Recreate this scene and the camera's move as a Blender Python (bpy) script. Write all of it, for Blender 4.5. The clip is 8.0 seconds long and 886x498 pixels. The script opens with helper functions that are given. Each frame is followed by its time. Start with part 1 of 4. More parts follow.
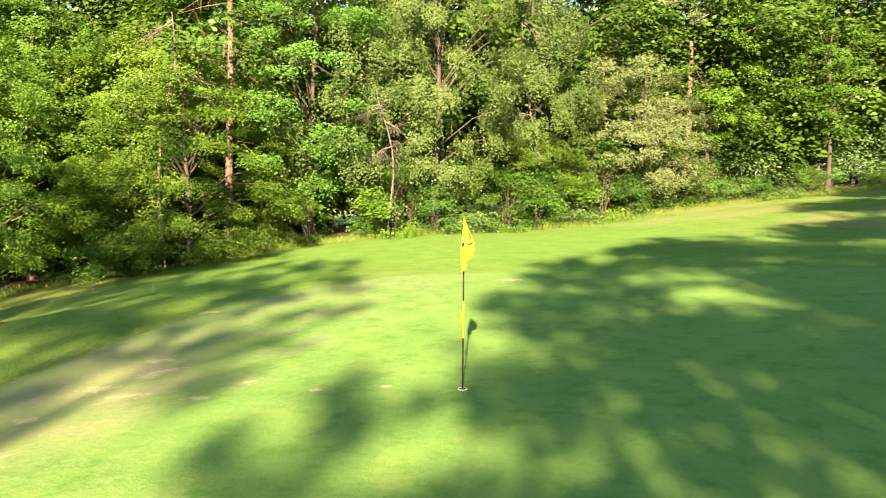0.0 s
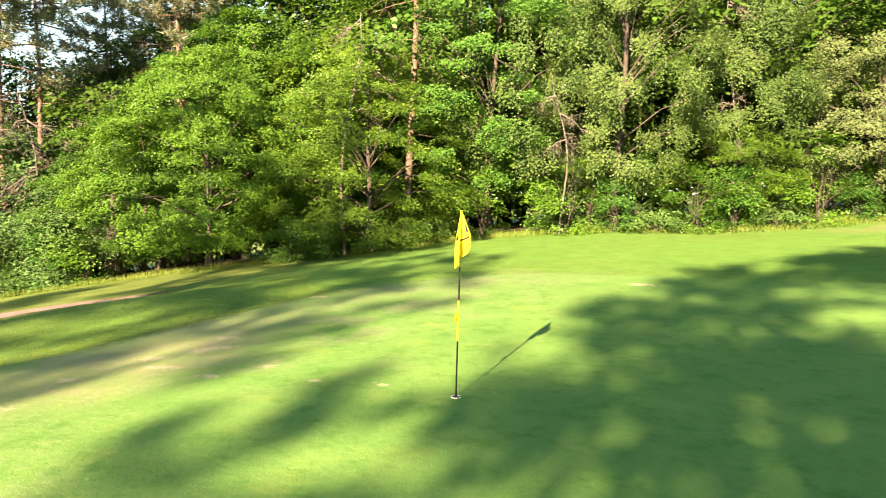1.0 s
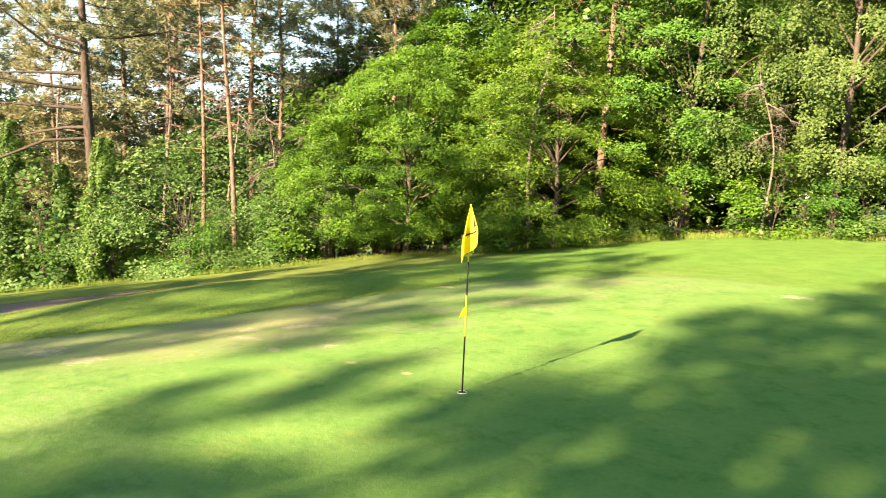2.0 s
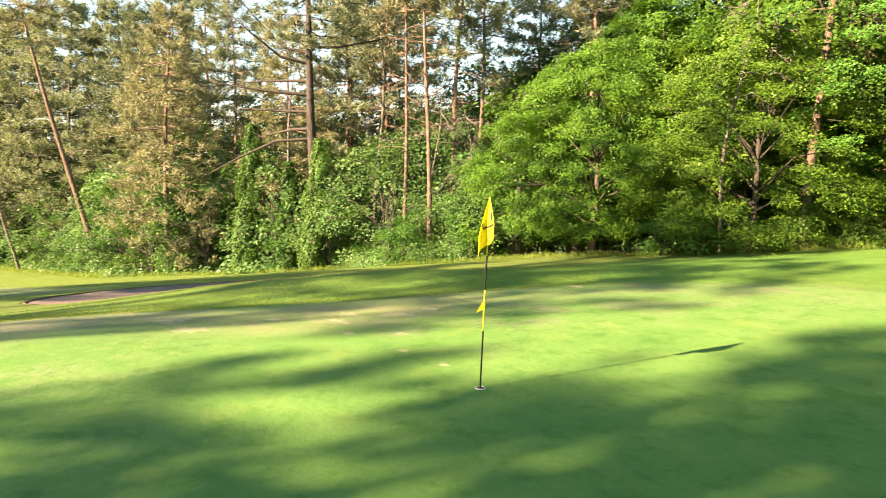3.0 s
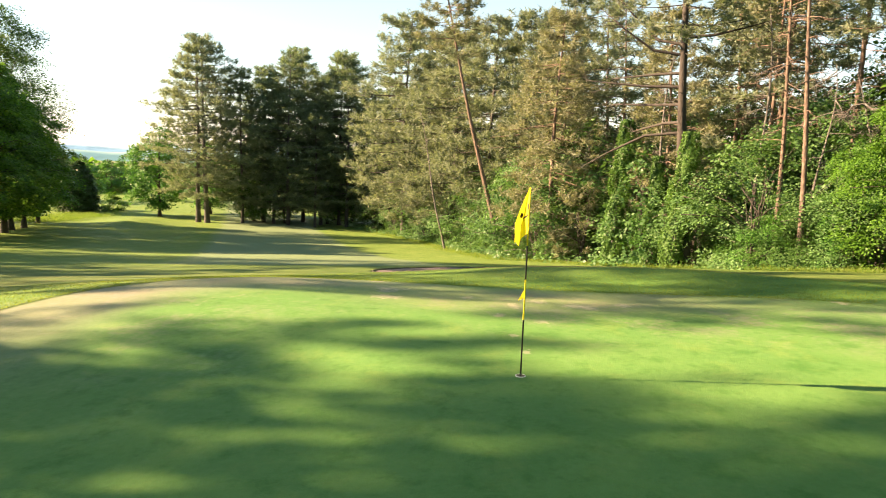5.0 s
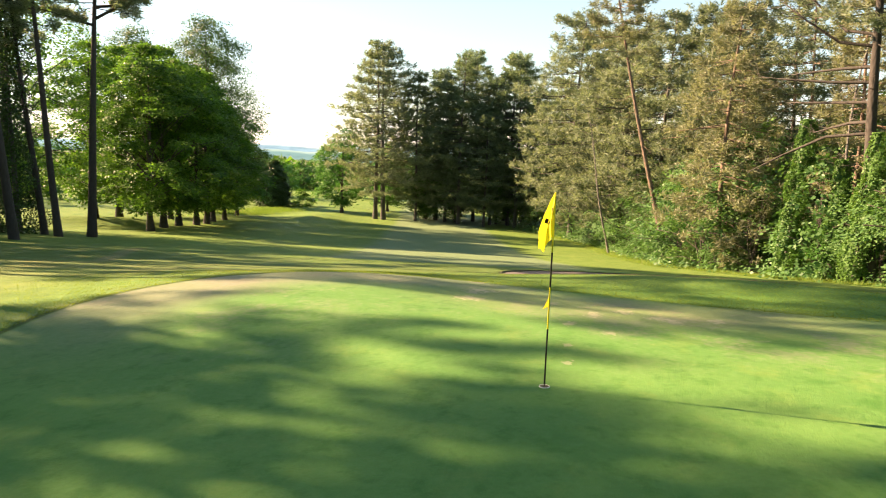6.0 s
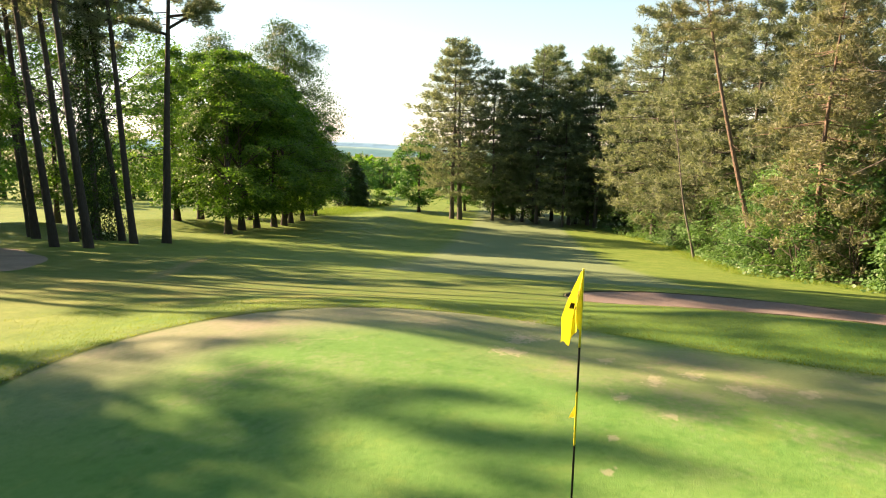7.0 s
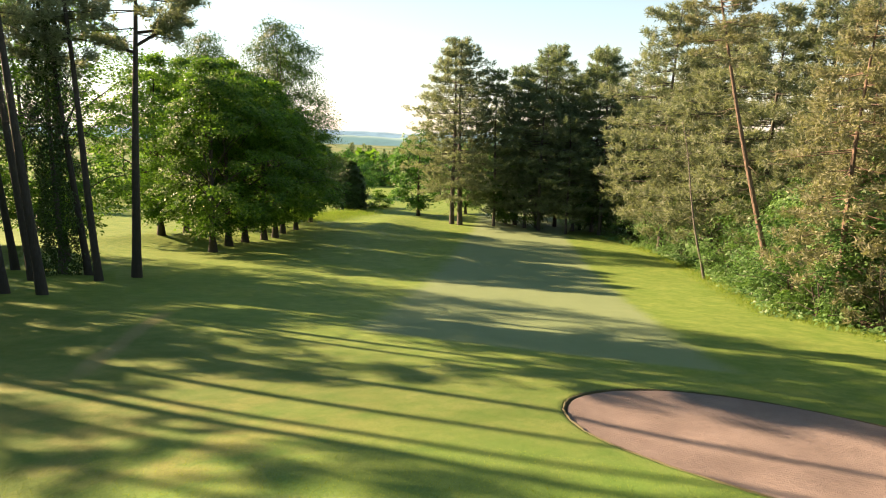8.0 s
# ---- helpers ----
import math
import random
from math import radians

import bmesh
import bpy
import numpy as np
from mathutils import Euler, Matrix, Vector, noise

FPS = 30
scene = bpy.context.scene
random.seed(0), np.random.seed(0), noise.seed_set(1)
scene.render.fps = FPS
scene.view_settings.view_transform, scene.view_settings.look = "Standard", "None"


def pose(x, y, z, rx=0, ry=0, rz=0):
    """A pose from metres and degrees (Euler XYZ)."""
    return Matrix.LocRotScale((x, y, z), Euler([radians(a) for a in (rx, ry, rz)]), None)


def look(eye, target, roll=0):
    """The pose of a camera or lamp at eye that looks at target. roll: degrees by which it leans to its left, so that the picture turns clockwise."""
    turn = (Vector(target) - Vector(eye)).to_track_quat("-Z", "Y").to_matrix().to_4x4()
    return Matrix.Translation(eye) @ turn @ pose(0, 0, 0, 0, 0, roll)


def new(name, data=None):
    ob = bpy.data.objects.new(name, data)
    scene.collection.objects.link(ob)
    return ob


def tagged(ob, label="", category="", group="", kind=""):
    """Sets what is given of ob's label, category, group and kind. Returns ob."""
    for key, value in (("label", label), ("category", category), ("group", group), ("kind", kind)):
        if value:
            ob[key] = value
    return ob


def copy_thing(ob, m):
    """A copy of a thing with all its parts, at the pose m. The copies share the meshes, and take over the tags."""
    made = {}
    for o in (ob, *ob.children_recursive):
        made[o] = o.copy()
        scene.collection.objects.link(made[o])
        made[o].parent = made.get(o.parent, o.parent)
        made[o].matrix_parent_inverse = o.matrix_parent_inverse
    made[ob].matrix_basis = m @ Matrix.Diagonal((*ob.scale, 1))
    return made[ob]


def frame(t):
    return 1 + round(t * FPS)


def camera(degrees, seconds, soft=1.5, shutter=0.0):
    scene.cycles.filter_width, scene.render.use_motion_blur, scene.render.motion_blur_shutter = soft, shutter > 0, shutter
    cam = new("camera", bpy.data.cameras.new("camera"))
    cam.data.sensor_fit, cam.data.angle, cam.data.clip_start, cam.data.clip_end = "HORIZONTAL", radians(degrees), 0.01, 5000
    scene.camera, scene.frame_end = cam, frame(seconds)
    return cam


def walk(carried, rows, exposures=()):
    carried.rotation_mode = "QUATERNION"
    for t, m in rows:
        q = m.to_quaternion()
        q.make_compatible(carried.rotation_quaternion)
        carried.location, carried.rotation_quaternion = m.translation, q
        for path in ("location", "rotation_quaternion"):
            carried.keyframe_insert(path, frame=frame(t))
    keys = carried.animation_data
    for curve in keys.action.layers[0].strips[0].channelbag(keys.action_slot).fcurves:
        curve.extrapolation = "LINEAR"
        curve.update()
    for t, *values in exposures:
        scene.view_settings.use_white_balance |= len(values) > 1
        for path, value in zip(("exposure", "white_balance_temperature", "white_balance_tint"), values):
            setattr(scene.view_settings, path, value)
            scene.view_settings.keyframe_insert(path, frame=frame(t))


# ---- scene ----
cam = camera(63.9, 8.0, soft=1.0, shutter=0.15)
PATH = [
    (0, (-0.007, 0.009, 2.399), (-0.007, 2.003, 2.25), 0.4),
    (0.5, (1.383, 0.556, 2.363), (1.059, 2.524, 2.207), 1.0),
    (1, (2.632, 1.175, 2.36), (1.988, 3.061, 2.189), 1.6),
    (1.5, (3.754, 1.849, 2.357), (2.797, 3.596, 2.171), 2.0),
    (1.7, (4.232, 2.086, 2.404), (3.158, 3.761, 2.208), 2.2),
    (2.8, (6.182, 3.729, 2.454), (4.591, 4.917, 2.219), 2.7),
    (3, (6.437, 4.172, 2.468), (4.77, 5.251, 2.226), 2.5),
    (3.5, (7.093, 5.093, 2.516), (5.276, 5.889, 2.256), 2.5),
    (4, (7.531, 6.095, 2.533), (5.614, 6.594, 2.257), 2.5),
    (4.5, (7.866, 7.051, 2.567), (5.899, 7.265, 2.277), 2.3),
    (5, (7.997, 7.977, 2.585), (6.02, 7.938, 2.284), 2.0),
    (5.2, (7.982, 8.294, 2.561), (6.01, 8.159, 2.257), 2.0),
    (6.3, (7.415, 9.797, 2.685), (5.546, 9.16, 2.363), 1.6),
    (6.5, (7.08, 9.792, 2.658), (5.231, 9.105, 2.331), 1.2),
    (7, (5.766, 9.79, 3.184), (3.939, 9.048, 2.851), 1.1),
    (7.5, (3.774, 9.497, 4.325), (1.95, 8.745, 3.995), 1.2),
    (8, (1.525, 8.852, 5.57), (-0.292, 8.102, 5.205), 1.2),
]
EXPOSURES = [(0.0, 2.84), (3.0, 2.78), (5.0, 2.5), (6.5, 2.36), (8.0, 2.18)]
walk(cam, [(t, look(eye, target, roll)) for t, eye, target, roll in PATH], EXPOSURES)

# ---------- sun and sky ----------
SUN_WAY = Vector((0.136, 2.22, -1.0)).normalized()
world = bpy.data.worlds.new("world")
scene.world = world
world.use_nodes = True
wn = world.node_tree
sky = wn.nodes.new("ShaderNodeTexSky")
sky.sky_type, sky.sun_disc = "NISHITA", False
sky.sun_elevation, sky.sun_rotation = radians(24.2), radians(180)
sky.air_density, sky.dust_density, sky.ozone_density = 1.0, 0.0, 1.0
haze = wn.nodes.new("ShaderNodeHueSaturation")  # a hazy, nearly white summer sky
haze.inputs["Hue"].default_value, haze.inputs["Saturation"].default_value = 0.475, 0.64
wn.links.new(sky.outputs[0], haze.inputs["Color"])
wn.links.new(haze.outputs[0], wn.nodes["Background"].inputs[0])
wn.nodes["Background"].inputs[1].default_value = 0.044
sun = new("sun", bpy.data.lights.new("sun", "SUN"))
sun.data.energy, sun.data.angle, sun.data.color = 5.6, radians(0.7), (1.0, 0.67, 0.40)
sun.matrix_world = look((0, -40, 60), Vector((0, -40, 60)) + SUN_WAY)


# ---------- the lie of the land ----------
def glide(x, xs, zs):
    """A smooth curve through a few heights along a line."""
    x, xs, zs = np.asarray(x, float), np.array(xs, float), np.array(zs, float)
    m = np.gradient(zs, xs)
    i = np.clip(np.searchsorted(xs, x) - 1, 0, len(xs) - 2)
    h = xs[i + 1] - xs[i]
    u = np.clip((x - xs[i]) / h, 0, 1)
    return ((2 * u**3 - 3 * u**2 + 1) * zs[i] + (u**3 - 2 * u**2 + u) * h * m[i]
            + (-2 * u**3 + 3 * u**2) * zs[i + 1] + (u**3 - u**2) * h * m[i + 1])


SLOPE_X = [-4000, -1800, -900, -420, -230, -150, -111, -92, -71, -49, -33, -19, -14, -10, -6, -2, 4, 12, 24, 60, 400, 4000]
SLOPE_Z = [-190, -78, -50, -34, -18, -13.2, -12.5, -11.2, -9.4, -6.8, -4.5, -2.25, -1.6, -1.0, -0.44, -0.11, 0.06, 0.72, 1.9, 4.5, 9, 9]
BUNKER = (-15.07, 12.0, 7.35, 4.37, 1.19)  # centre, half length, half width, turn


def bunker_edge(x, y):
    """Below 1 inside the bunker's rim."""
    cx, cy, a, b, turn = BUNKER
    u = (x - cx) * math.cos(turn) + (y - cy) * math.sin(turn)
    v = -(x - cx) * math.sin(turn) + (y - cy) * math.cos(turn)
    v = v + 0.2 * np.cos(u * 0.55)
    return np.sqrt((u / a) ** 2 + (v / b) ** 2)


def smooth(a, b, x):
    u = np.clip((np.asarray(x, float) - a) / (b - a), 0, 1)
    return u * u * (3 - 2 * u)


def bump(x, y, cx, cy, rx, ry, h, turn=0.0):
    u = (x - cx) * math.cos(turn) + (y - cy) * math.sin(turn)
    v = -(x - cx) * math.sin(turn) + (y - cy) * math.cos(turn)
    return h * np.exp(-(u / rx) ** 2 - (v / ry) ** 2)


def mound(x, y):
    """The bank between the green and the bunker."""
    return bump(x, y, -10.3, 11.7, 6.0, 2.2, 0.44, 1.19)


def land(x, y, cut=True):
    x, y = np.asarray(x, float), np.asarray(y, float)
    z = glide(x, SLOPE_X, SLOPE_Z)
    fade = np.clip(1 + np.minimum(x, 0) / 75, 0, 1)
    d = y - 8.8
    z = z + fade * np.where(d < 0, 2.6 * np.tanh(d * 0.02), 1.3 * np.tanh(d * 0.026))
    z = z + bump(x, y, -57, -49, 12, 4.0, 0.9, -0.35) + bump(x, y, -36, -45, 9, 4, 0.8, 0.2)
    z = z + bump(x, y, -104, -44, 7, 4, 0.7, 0.5)
    z = z + bump(x, y, -6.2, 3.0, 6.0, 4.5, 0.34) + bump(x, y, -32, -28, 10, 8, 0.22)
    z = z + 0.05 * np.sin(x * 0.31 + 1.0) * np.sin(y * 0.27) * smooth(6, 20, np.hypot(x - 0.25, y - 8.75))
    if cut:
        e = bunker_edge(x, y)
        z = z + mound(x, y) - 0.42 * (1 - smooth(0.975, 1.01, e))
    return z


def on_land(x, y):
    return float(land(x, y))


# ---------- materials ----------
def material(name):
    m = bpy.data.materials.new(name)
    m.use_nodes = True
    m.node_tree.nodes.clear()
    return m, m.node_tree


def node(tree, kind, values=None, **links):
    n = tree.nodes.new(kind)
    for k, v in (values or {}).items():
        if k in n.inputs:
            n.inputs[k].default_value = v
    for k, v in links.items():
        tree.links.new(v, n.inputs[k.replace("_", " ")])
    return n


def calc(tree, op, a, b=0.0, c=0.0):
    n = tree.nodes.new("ShaderNodeMath")
    n.operation = op
    for i, v in enumerate((a, b, c)):
        if isinstance(v, (int, float)):
            n.inputs[i].default_value = v
        else:
            tree.links.new(v, n.inputs[i])
    return n.outputs[0]


def mix(tree, fac, a, b, blend="MIX"):
    n = tree.nodes.new("ShaderNodeMix")
    n.data_type, n.blend_type = "RGBA", blend
    for i, v in ((0, fac), (6, a), (7, b)):
        if isinstance(v, (int, float)):
            n.inputs[i].default_value = v
        elif isinstance(v, tuple):
            n.inputs[i].default_value = (*v, 1)
        else:
            tree.links.new(v, n.inputs[i])
    return n.outputs[2]


def step(tree, x, lo, hi):
    n = tree.nodes.new("ShaderNodeMapRange")
    n.interpolation_type = "SMOOTHSTEP"
    tree.links.new(x, n.inputs[0])
    n.inputs[1].default_value, n.inputs[2].default_value = lo, hi
    return n.outputs[0]


def grain(tree, where, scale, detail=4.0, rough=0.6):
    n = tree.nodes.new("ShaderNodeTexNoise")
    tree.links.new(where, n.inputs["Vector"])
    n.inputs["Scale"].default_value, n.inputs["Detail"].default_value, n.inputs["Roughness"].default_value = scale, detail, rough
    return n.outputs[0]


def finish(tree, shader):
    out = tree.nodes.new("ShaderNodeOutputMaterial")
    tree.links.new(shader, out.inputs[0])


def leaf_material(name, dark, light, through_light=0.4, gloss=0.45):
    """Leaves: tone varies leaf by leaf and tree by tree; thin, so that light comes through."""
    m, t = material(name)
    geo, info = t.nodes.new("ShaderNodeNewGeometry"), t.nodes.new("ShaderNodeObjectInfo")
    tc = t.nodes.new("ShaderNodeTexCoord")
    patch = grain(t, tc.outputs["Object"], 0.55, 2.0)
    f = calc(t, "ADD", calc(t, "MULTIPLY", geo.outputs["Random Per Island"], 0.5), calc(t, "MULTIPLY", patch, 0.66))
    f = calc(t, "ADD", f, calc(t, "MULTIPLY", calc(t, "SUBTRACT", info.outputs["Random"], 0.5), 0.35))
    col = mix(t, calc(t, "SUBTRACT", f, 0.12), dark, light)
    p = node(t, "ShaderNodeBsdfPrincipled", {"Roughness": gloss}, Base_Color=col)
    p.inputs["Specular IOR Level"].default_value = 0.2
    warm = mix(t, 1.0, col, (1.0, 1.05, 0.55), "MULTIPLY")
    tr = node(t, "ShaderNodeBsdfTranslucent", Color=mix(t, 1.0, warm, (1.5, 1.5, 1.5), "MULTIPLY"))
    ms = t.nodes.new("ShaderNodeMixShader")
    ms.inputs[0].default_value = through_light
    t.links.new(p.outputs[0], ms.inputs[1])
    t.links.new(tr.outputs[0], ms.inputs[2])
    finish(t, ms.outputs[0])
    return m


def bark_material(name, low, high, change_at=7.0, spread=5.0, ridge=9.0):
    """Bark: plates and furrows along the stem; the tone may turn from foot to crown, as on a pine."""
    m, t = material(name)
    tc = t.nodes.new("ShaderNodeTexCoord")
    mp = node(t, "ShaderNodeMapping", Vector=tc.outputs["Object"])
    mp.inputs["Scale"].default_value = (1, 1, 0.28)
    v = t.nodes.new("ShaderNodeTexVoronoi")
    t.links.new(mp.outputs[0], v.inputs["Vector"])
    v.inputs["Scale"].default_value = ridge
    n = grain(t, mp.outputs[0], ridge * 2.2, 6.0)
    sep = node(t, "ShaderNodeSeparateXYZ", Vector=tc.outputs["Object"])
    up = step(t, calc(t, "ADD", sep.outputs[2], calc(t, "MULTIPLY", grain(t, tc.outputs["Object"], 0.8), 3.0)), change_at - spread, change_at + spread)
    col = mix(t, up, low, high)
    col = mix(t, calc(t, "MULTIPLY", step(t, n, 0.35, 0.7), 0.6), col, (0.05, 0.04, 0.035))
    col = mix(t, step(t, v.outputs["Distance"], 0.25, 0.6), col, mix(t, 0.45, col, (0.03, 0.025, 0.02)))
    b = t.nodes.new("ShaderNodeBump")
    b.inputs["Strength"].default_value, b.inputs["Distance"].default_value = 0.8, 0.03
    t.links.new(calc(t, "ADD", n, v.outputs["Distance"]), b.inputs["Height"])
    p = node(t, "ShaderNodeBsdfPrincipled", {"Roughness": 0.9}, Base_Color=col, Normal=b.outputs[0])
    finish(t, p.outputs[0])
    return m


def plain_material(name, colour, rough=0.5, vary=0.12, scale=20.0):
    m, t = material(name)
    tc = t.nodes.new("ShaderNodeTexCoord")
    n = grain(t, tc.outputs["Object"], scale)
    col = mix(t, calc(t, "MULTIPLY", n, vary * 2), colour, tuple(c * 0.55 for c in colour))
    p = node(t, "ShaderNodeBsdfPrincipled", {"Roughness": rough}, Base_Color=col)
    finish(t, p.outputs[0])
    return m


def cloth_material(name, colour):
    m, t = material(name)
    tc = t.nodes.new("ShaderNodeTexCoord")
    n = grain(t, tc.outputs["Object"], 30)
    col = mix(t, calc(t, "MULTIPLY", n, 0.3), colour, tuple(c * 0.7 for c in colour))
    p = node(t, "ShaderNodeBsdfPrincipled", {"Roughness": 0.75}, Base_Color=col)
    tr = node(t, "ShaderNodeBsdfTranslucent", Color=col)
    ms = t.nodes.new("ShaderNodeMixShader")
    ms.inputs[0].default_value = 0.4
    t.links.new(p.outputs[0], ms.inputs[1])
    t.links.new(tr.outputs[0], ms.inputs[2])
    finish(t, ms.outputs[0])
    return m


RIM = ((1, 1.54, 0.575), (2, 1.01, 1.276), (3, 0.70, -0.747), (4, 0.25, 3.062))  # the putting green's outline, wave by wave
SCARS = ((1.7, 17.9, 0.4, 0.3), (-4.66, 9.47, 0.3, 0.2), (-4.2, 10.05, 0.26, 0.22), (-3.05, 8.7, 0.2, 0.1), (-4.05, 9.0, 0.34, 0.16), (-4.6, 6.76, 0.3, 0.34), (-5.8, 6.7, 0.3, 0.4), (-4.9, 8.2, 0.2, 0.14), (-5.0, 15.1, 0.3, 0.16), (-2.6, 9.3, 0.14, 0.1), (-4.45, 10.95, 0.26, 0.16), (-4.05, 10.3, 0.3, 0.16), (-7.7, 6.25, 0.5, 0.25), (-5.5, 6.65, 0.4, 0.2), (-1.6, 8.8, 0.1, 0.07), (-0.75, 8.9, 0.12, 0.06))


def turf_material():
    """The grass: a close-cut green, its dry collar, the greyer mown fairway and the rough around."""
    m, t = material("turf")
    geo = t.nodes.new("ShaderNodeNewGeometry")
    pos = geo.outputs["Position"]
    sep = node(t, "ShaderNodeSeparateXYZ", Vector=pos)
    x, y = sep.outputs[0], sep.outputs[1]
    big, mid = grain(t, pos, 0.09, 3.0), grain(t, pos, 0.7, 4.0)
    fine, blade = grain(t, pos, 9.0, 5.0), grain(t, pos, 60.0, 3.0)
    wob = calc(t, "MULTIPLY", calc(t, "SUBTRACT", grain(t, pos, 0.35, 2.0), 0.5), 1.6)
    # the green's outline, by angle round its middle
    dx, dy = calc(t, "SUBTRACT", x, 1.0), calc(t, "SUBTRACT", y, 9.0)
    ang = calc(t, "ARCTAN2", dy, dx)
    r = calc(t, "SQRT", calc(t, "ADD", calc(t, "MULTIPLY", dx, dx), calc(t, "MULTIPLY", dy, dy)))
    rim = 9.58
    for k, size, phase in RIM:
        rim = calc(t, "ADD", rim, calc(t, "MULTIPLY", calc(t, "COSINE", calc(t, "SUBTRACT", calc(t, "MULTIPLY", ang, float(k)), phase)), size))
    loose = step(t, y, 3.5, 8.0)  # the cut rim is sharp in the south and frays northward
    out = calc(t, "SUBTRACT", r, calc(t, "ADD", rim, calc(t, "MULTIPLY", wob, calc(t, "ADD", 0.15, calc(t, "MULTIPLY", loose, 0.8)))))
    out = calc(t, "ADD", out, calc(t, "MULTIPLY", loose, calc(t, "MULTIPLY", calc(t, "SUBTRACT", calc(t, "ADD", fine, mid), 1.0), 2.2)))
    on_green = calc(t, "SUBTRACT", 1.0, step(t, out, -0.06, 0.06))
    # base tones
    tuft = step(t, grain(t, pos, 1.7, 5.0, 0.7), 0.36, 0.66)
    rough_col = mix(t, mid, (0.110, 0.220, 0.034), (0.165, 0.265, 0.052))
    down = calc(t, "MAXIMUM", calc(t, "SUBTRACT", 1.0, step(t, x, -15.0, -6.0)), calc(t, "SUBTRACT", 1.0, step(t, y, -4.0, 3.0)))
    rough_col = mix(t, down, rough_col, mix(t, calc(t, "MULTIPLY", step(t, x, -26.0, -16.0), calc(t, "SUBTRACT", 1.0, step(t, x, -10.0, -4.0))), mix(t, step(t, mid, 0.3, 0.7), (0.140, 0.195, 0.032), (0.220, 0.252, 0.056)), mix(t, step(t, mid, 0.3, 0.7), (0.095, 0.128, 0.026), (0.175, 0.188, 0.054))))
    rough_col = mix(t, calc(t, "MULTIPLY", step(t, big, 0.45, 0.7), 0.5), rough_col, (0.165, 0.19, 0.04))
    rough_col = mix(t, calc(t, "MULTIPLY", tuft, 0.42), rough_col, (0.055, 0.122, 0.018))
    parched = calc(t, "MULTIPLY", calc(t, "SUBTRACT", 1.0, step(t, y, -1.0, 4.0)), calc(t, "MULTIPLY", step(t, y, -14.0, -7.0), step(t, x, -18.0, -10.0)))
    rough_col = mix(t, calc(t, "MULTIPLY", parched, calc(t, "MULTIPLY", step(t, grain(t, pos, 0.5, 5.0), 0.42, 0.62), calc(t, "MULTIPLY", calc(t, "SUBTRACT", 1.0, step(t, x, -8.0, -4.0)), 0.85))), rough_col, (0.22, 0.20, 0.06))
    crest = calc(t, "MULTIPLY", step(t, calc(t, "ADD", x, calc(t, "MULTIPLY", y, 0.6)), 26.0, 30.0), step(t, grain(t, pos, 0.4, 4.0), 0.45, 0.6))
    rough_col = mix(t, calc(t, "MULTIPLY", crest, 0.6), rough_col, (0.23, 0.20, 0.09))
    green_col = mix(t, step(t, mid, 0.3, 0.7), (0.113, 0.214, 0.046), (0.143, 0.242, 0.054))
    green_col = mix(t, calc(t, "MULTIPLY", step(t, fine, 0.4, 0.75), 0.25), green_col, (0.19, 0.29, 0.08))
    worn = calc(t, "MULTIPLY", step(t, grain(t, pos, 2.6, 5.0, 0.65), 0.48, 0.70), 0.75)
    green_col = mix(t, worn, green_col, (0.070, 0.165, 0.028))
    green_col = mix(t, calc(t, "MULTIPLY", step(t, grain(t, pos, 1.1, 5.0, 0.7), 0.52, 0.68), 0.4), green_col, (0.215, 0.27, 0.06))
    # the fairway, a long strip that runs down the slope
    fy = calc(t, "ADD", calc(t, "ADD", y, calc(t, "MULTIPLY", x, -0.30)), calc(t, "MULTIPLY", wob, 1.2))
    inside = calc(t, "MULTIPLY", step(t, fy, 0.4, 2.6), calc(t, "SUBTRACT", 1.0, step(t, fy, 16.0, 17.4)))
    inside = calc(t, "MULTIPLY", inside, calc(t, "SUBTRACT", 1.0, step(t, x, -25.0, -24.0)))
    fair_col = mix(t, mid, (0.165, 0.20, 0.09), (0.225, 0.25, 0.125))
    field = mix(t, step(t, grain(t, pos, 0.012, 1.0), 0.45, 0.55), (0.20, 0.19, 0.08), (0.09, 0.13, 0.04))
    rough_col = mix(t, calc(t, "SUBTRACT", 1.0, step(t, x, -420.0, -260.0)), rough_col, field)
    col = mix(t, inside, rough_col, fair_col)
    col = mix(t, on_green, col, green_col)
    col = mix(t, 1.0, col, (0.87, 1.02, 1.12), "MULTIPLY")
    # the dry band along the green's western rim
    west = calc(t, "SUBTRACT", 1.0, step(t, x, -3.0, 2.5))
    rimwards = calc(t, "ADD", out, calc(t, "MULTIPLY", wob, 0.7))
    band = calc(t, "MULTIPLY", step(t, rimwards, -3.4, -1.2), calc(t, "SUBTRACT", 1.0, step(t, out, -0.05, 0.1)))
    wide = calc(t, "MULTIPLY", step(t, rimwards, -6.5, -2.0), calc(t, "SUBTRACT", 1.0, step(t, out, -0.05, 1.2)))
    mottle = step(t, calc(t, "ADD", mid, calc(t, "MULTIPLY", fine, 0.6)), 0.74, 0.98)
    dry = calc(t, "MULTIPLY", west, calc(t, "MAXIMUM", calc(t, "MULTIPLY", band, calc(t, "ADD", calc(t, "SUBTRACT", 0.75, calc(t, "MULTIPLY", step(t, y, 4.0, 9.0), 0.55)), calc(t, "MULTIPLY", mottle, 0.25))), calc(t, "MULTIPLY", wide, calc(t, "MULTIPLY", mottle, 0.6))))
    col = mix(t, dry, col, mix(t, fine, (0.170, 0.172, 0.125), (0.265, 0.262, 0.195)))
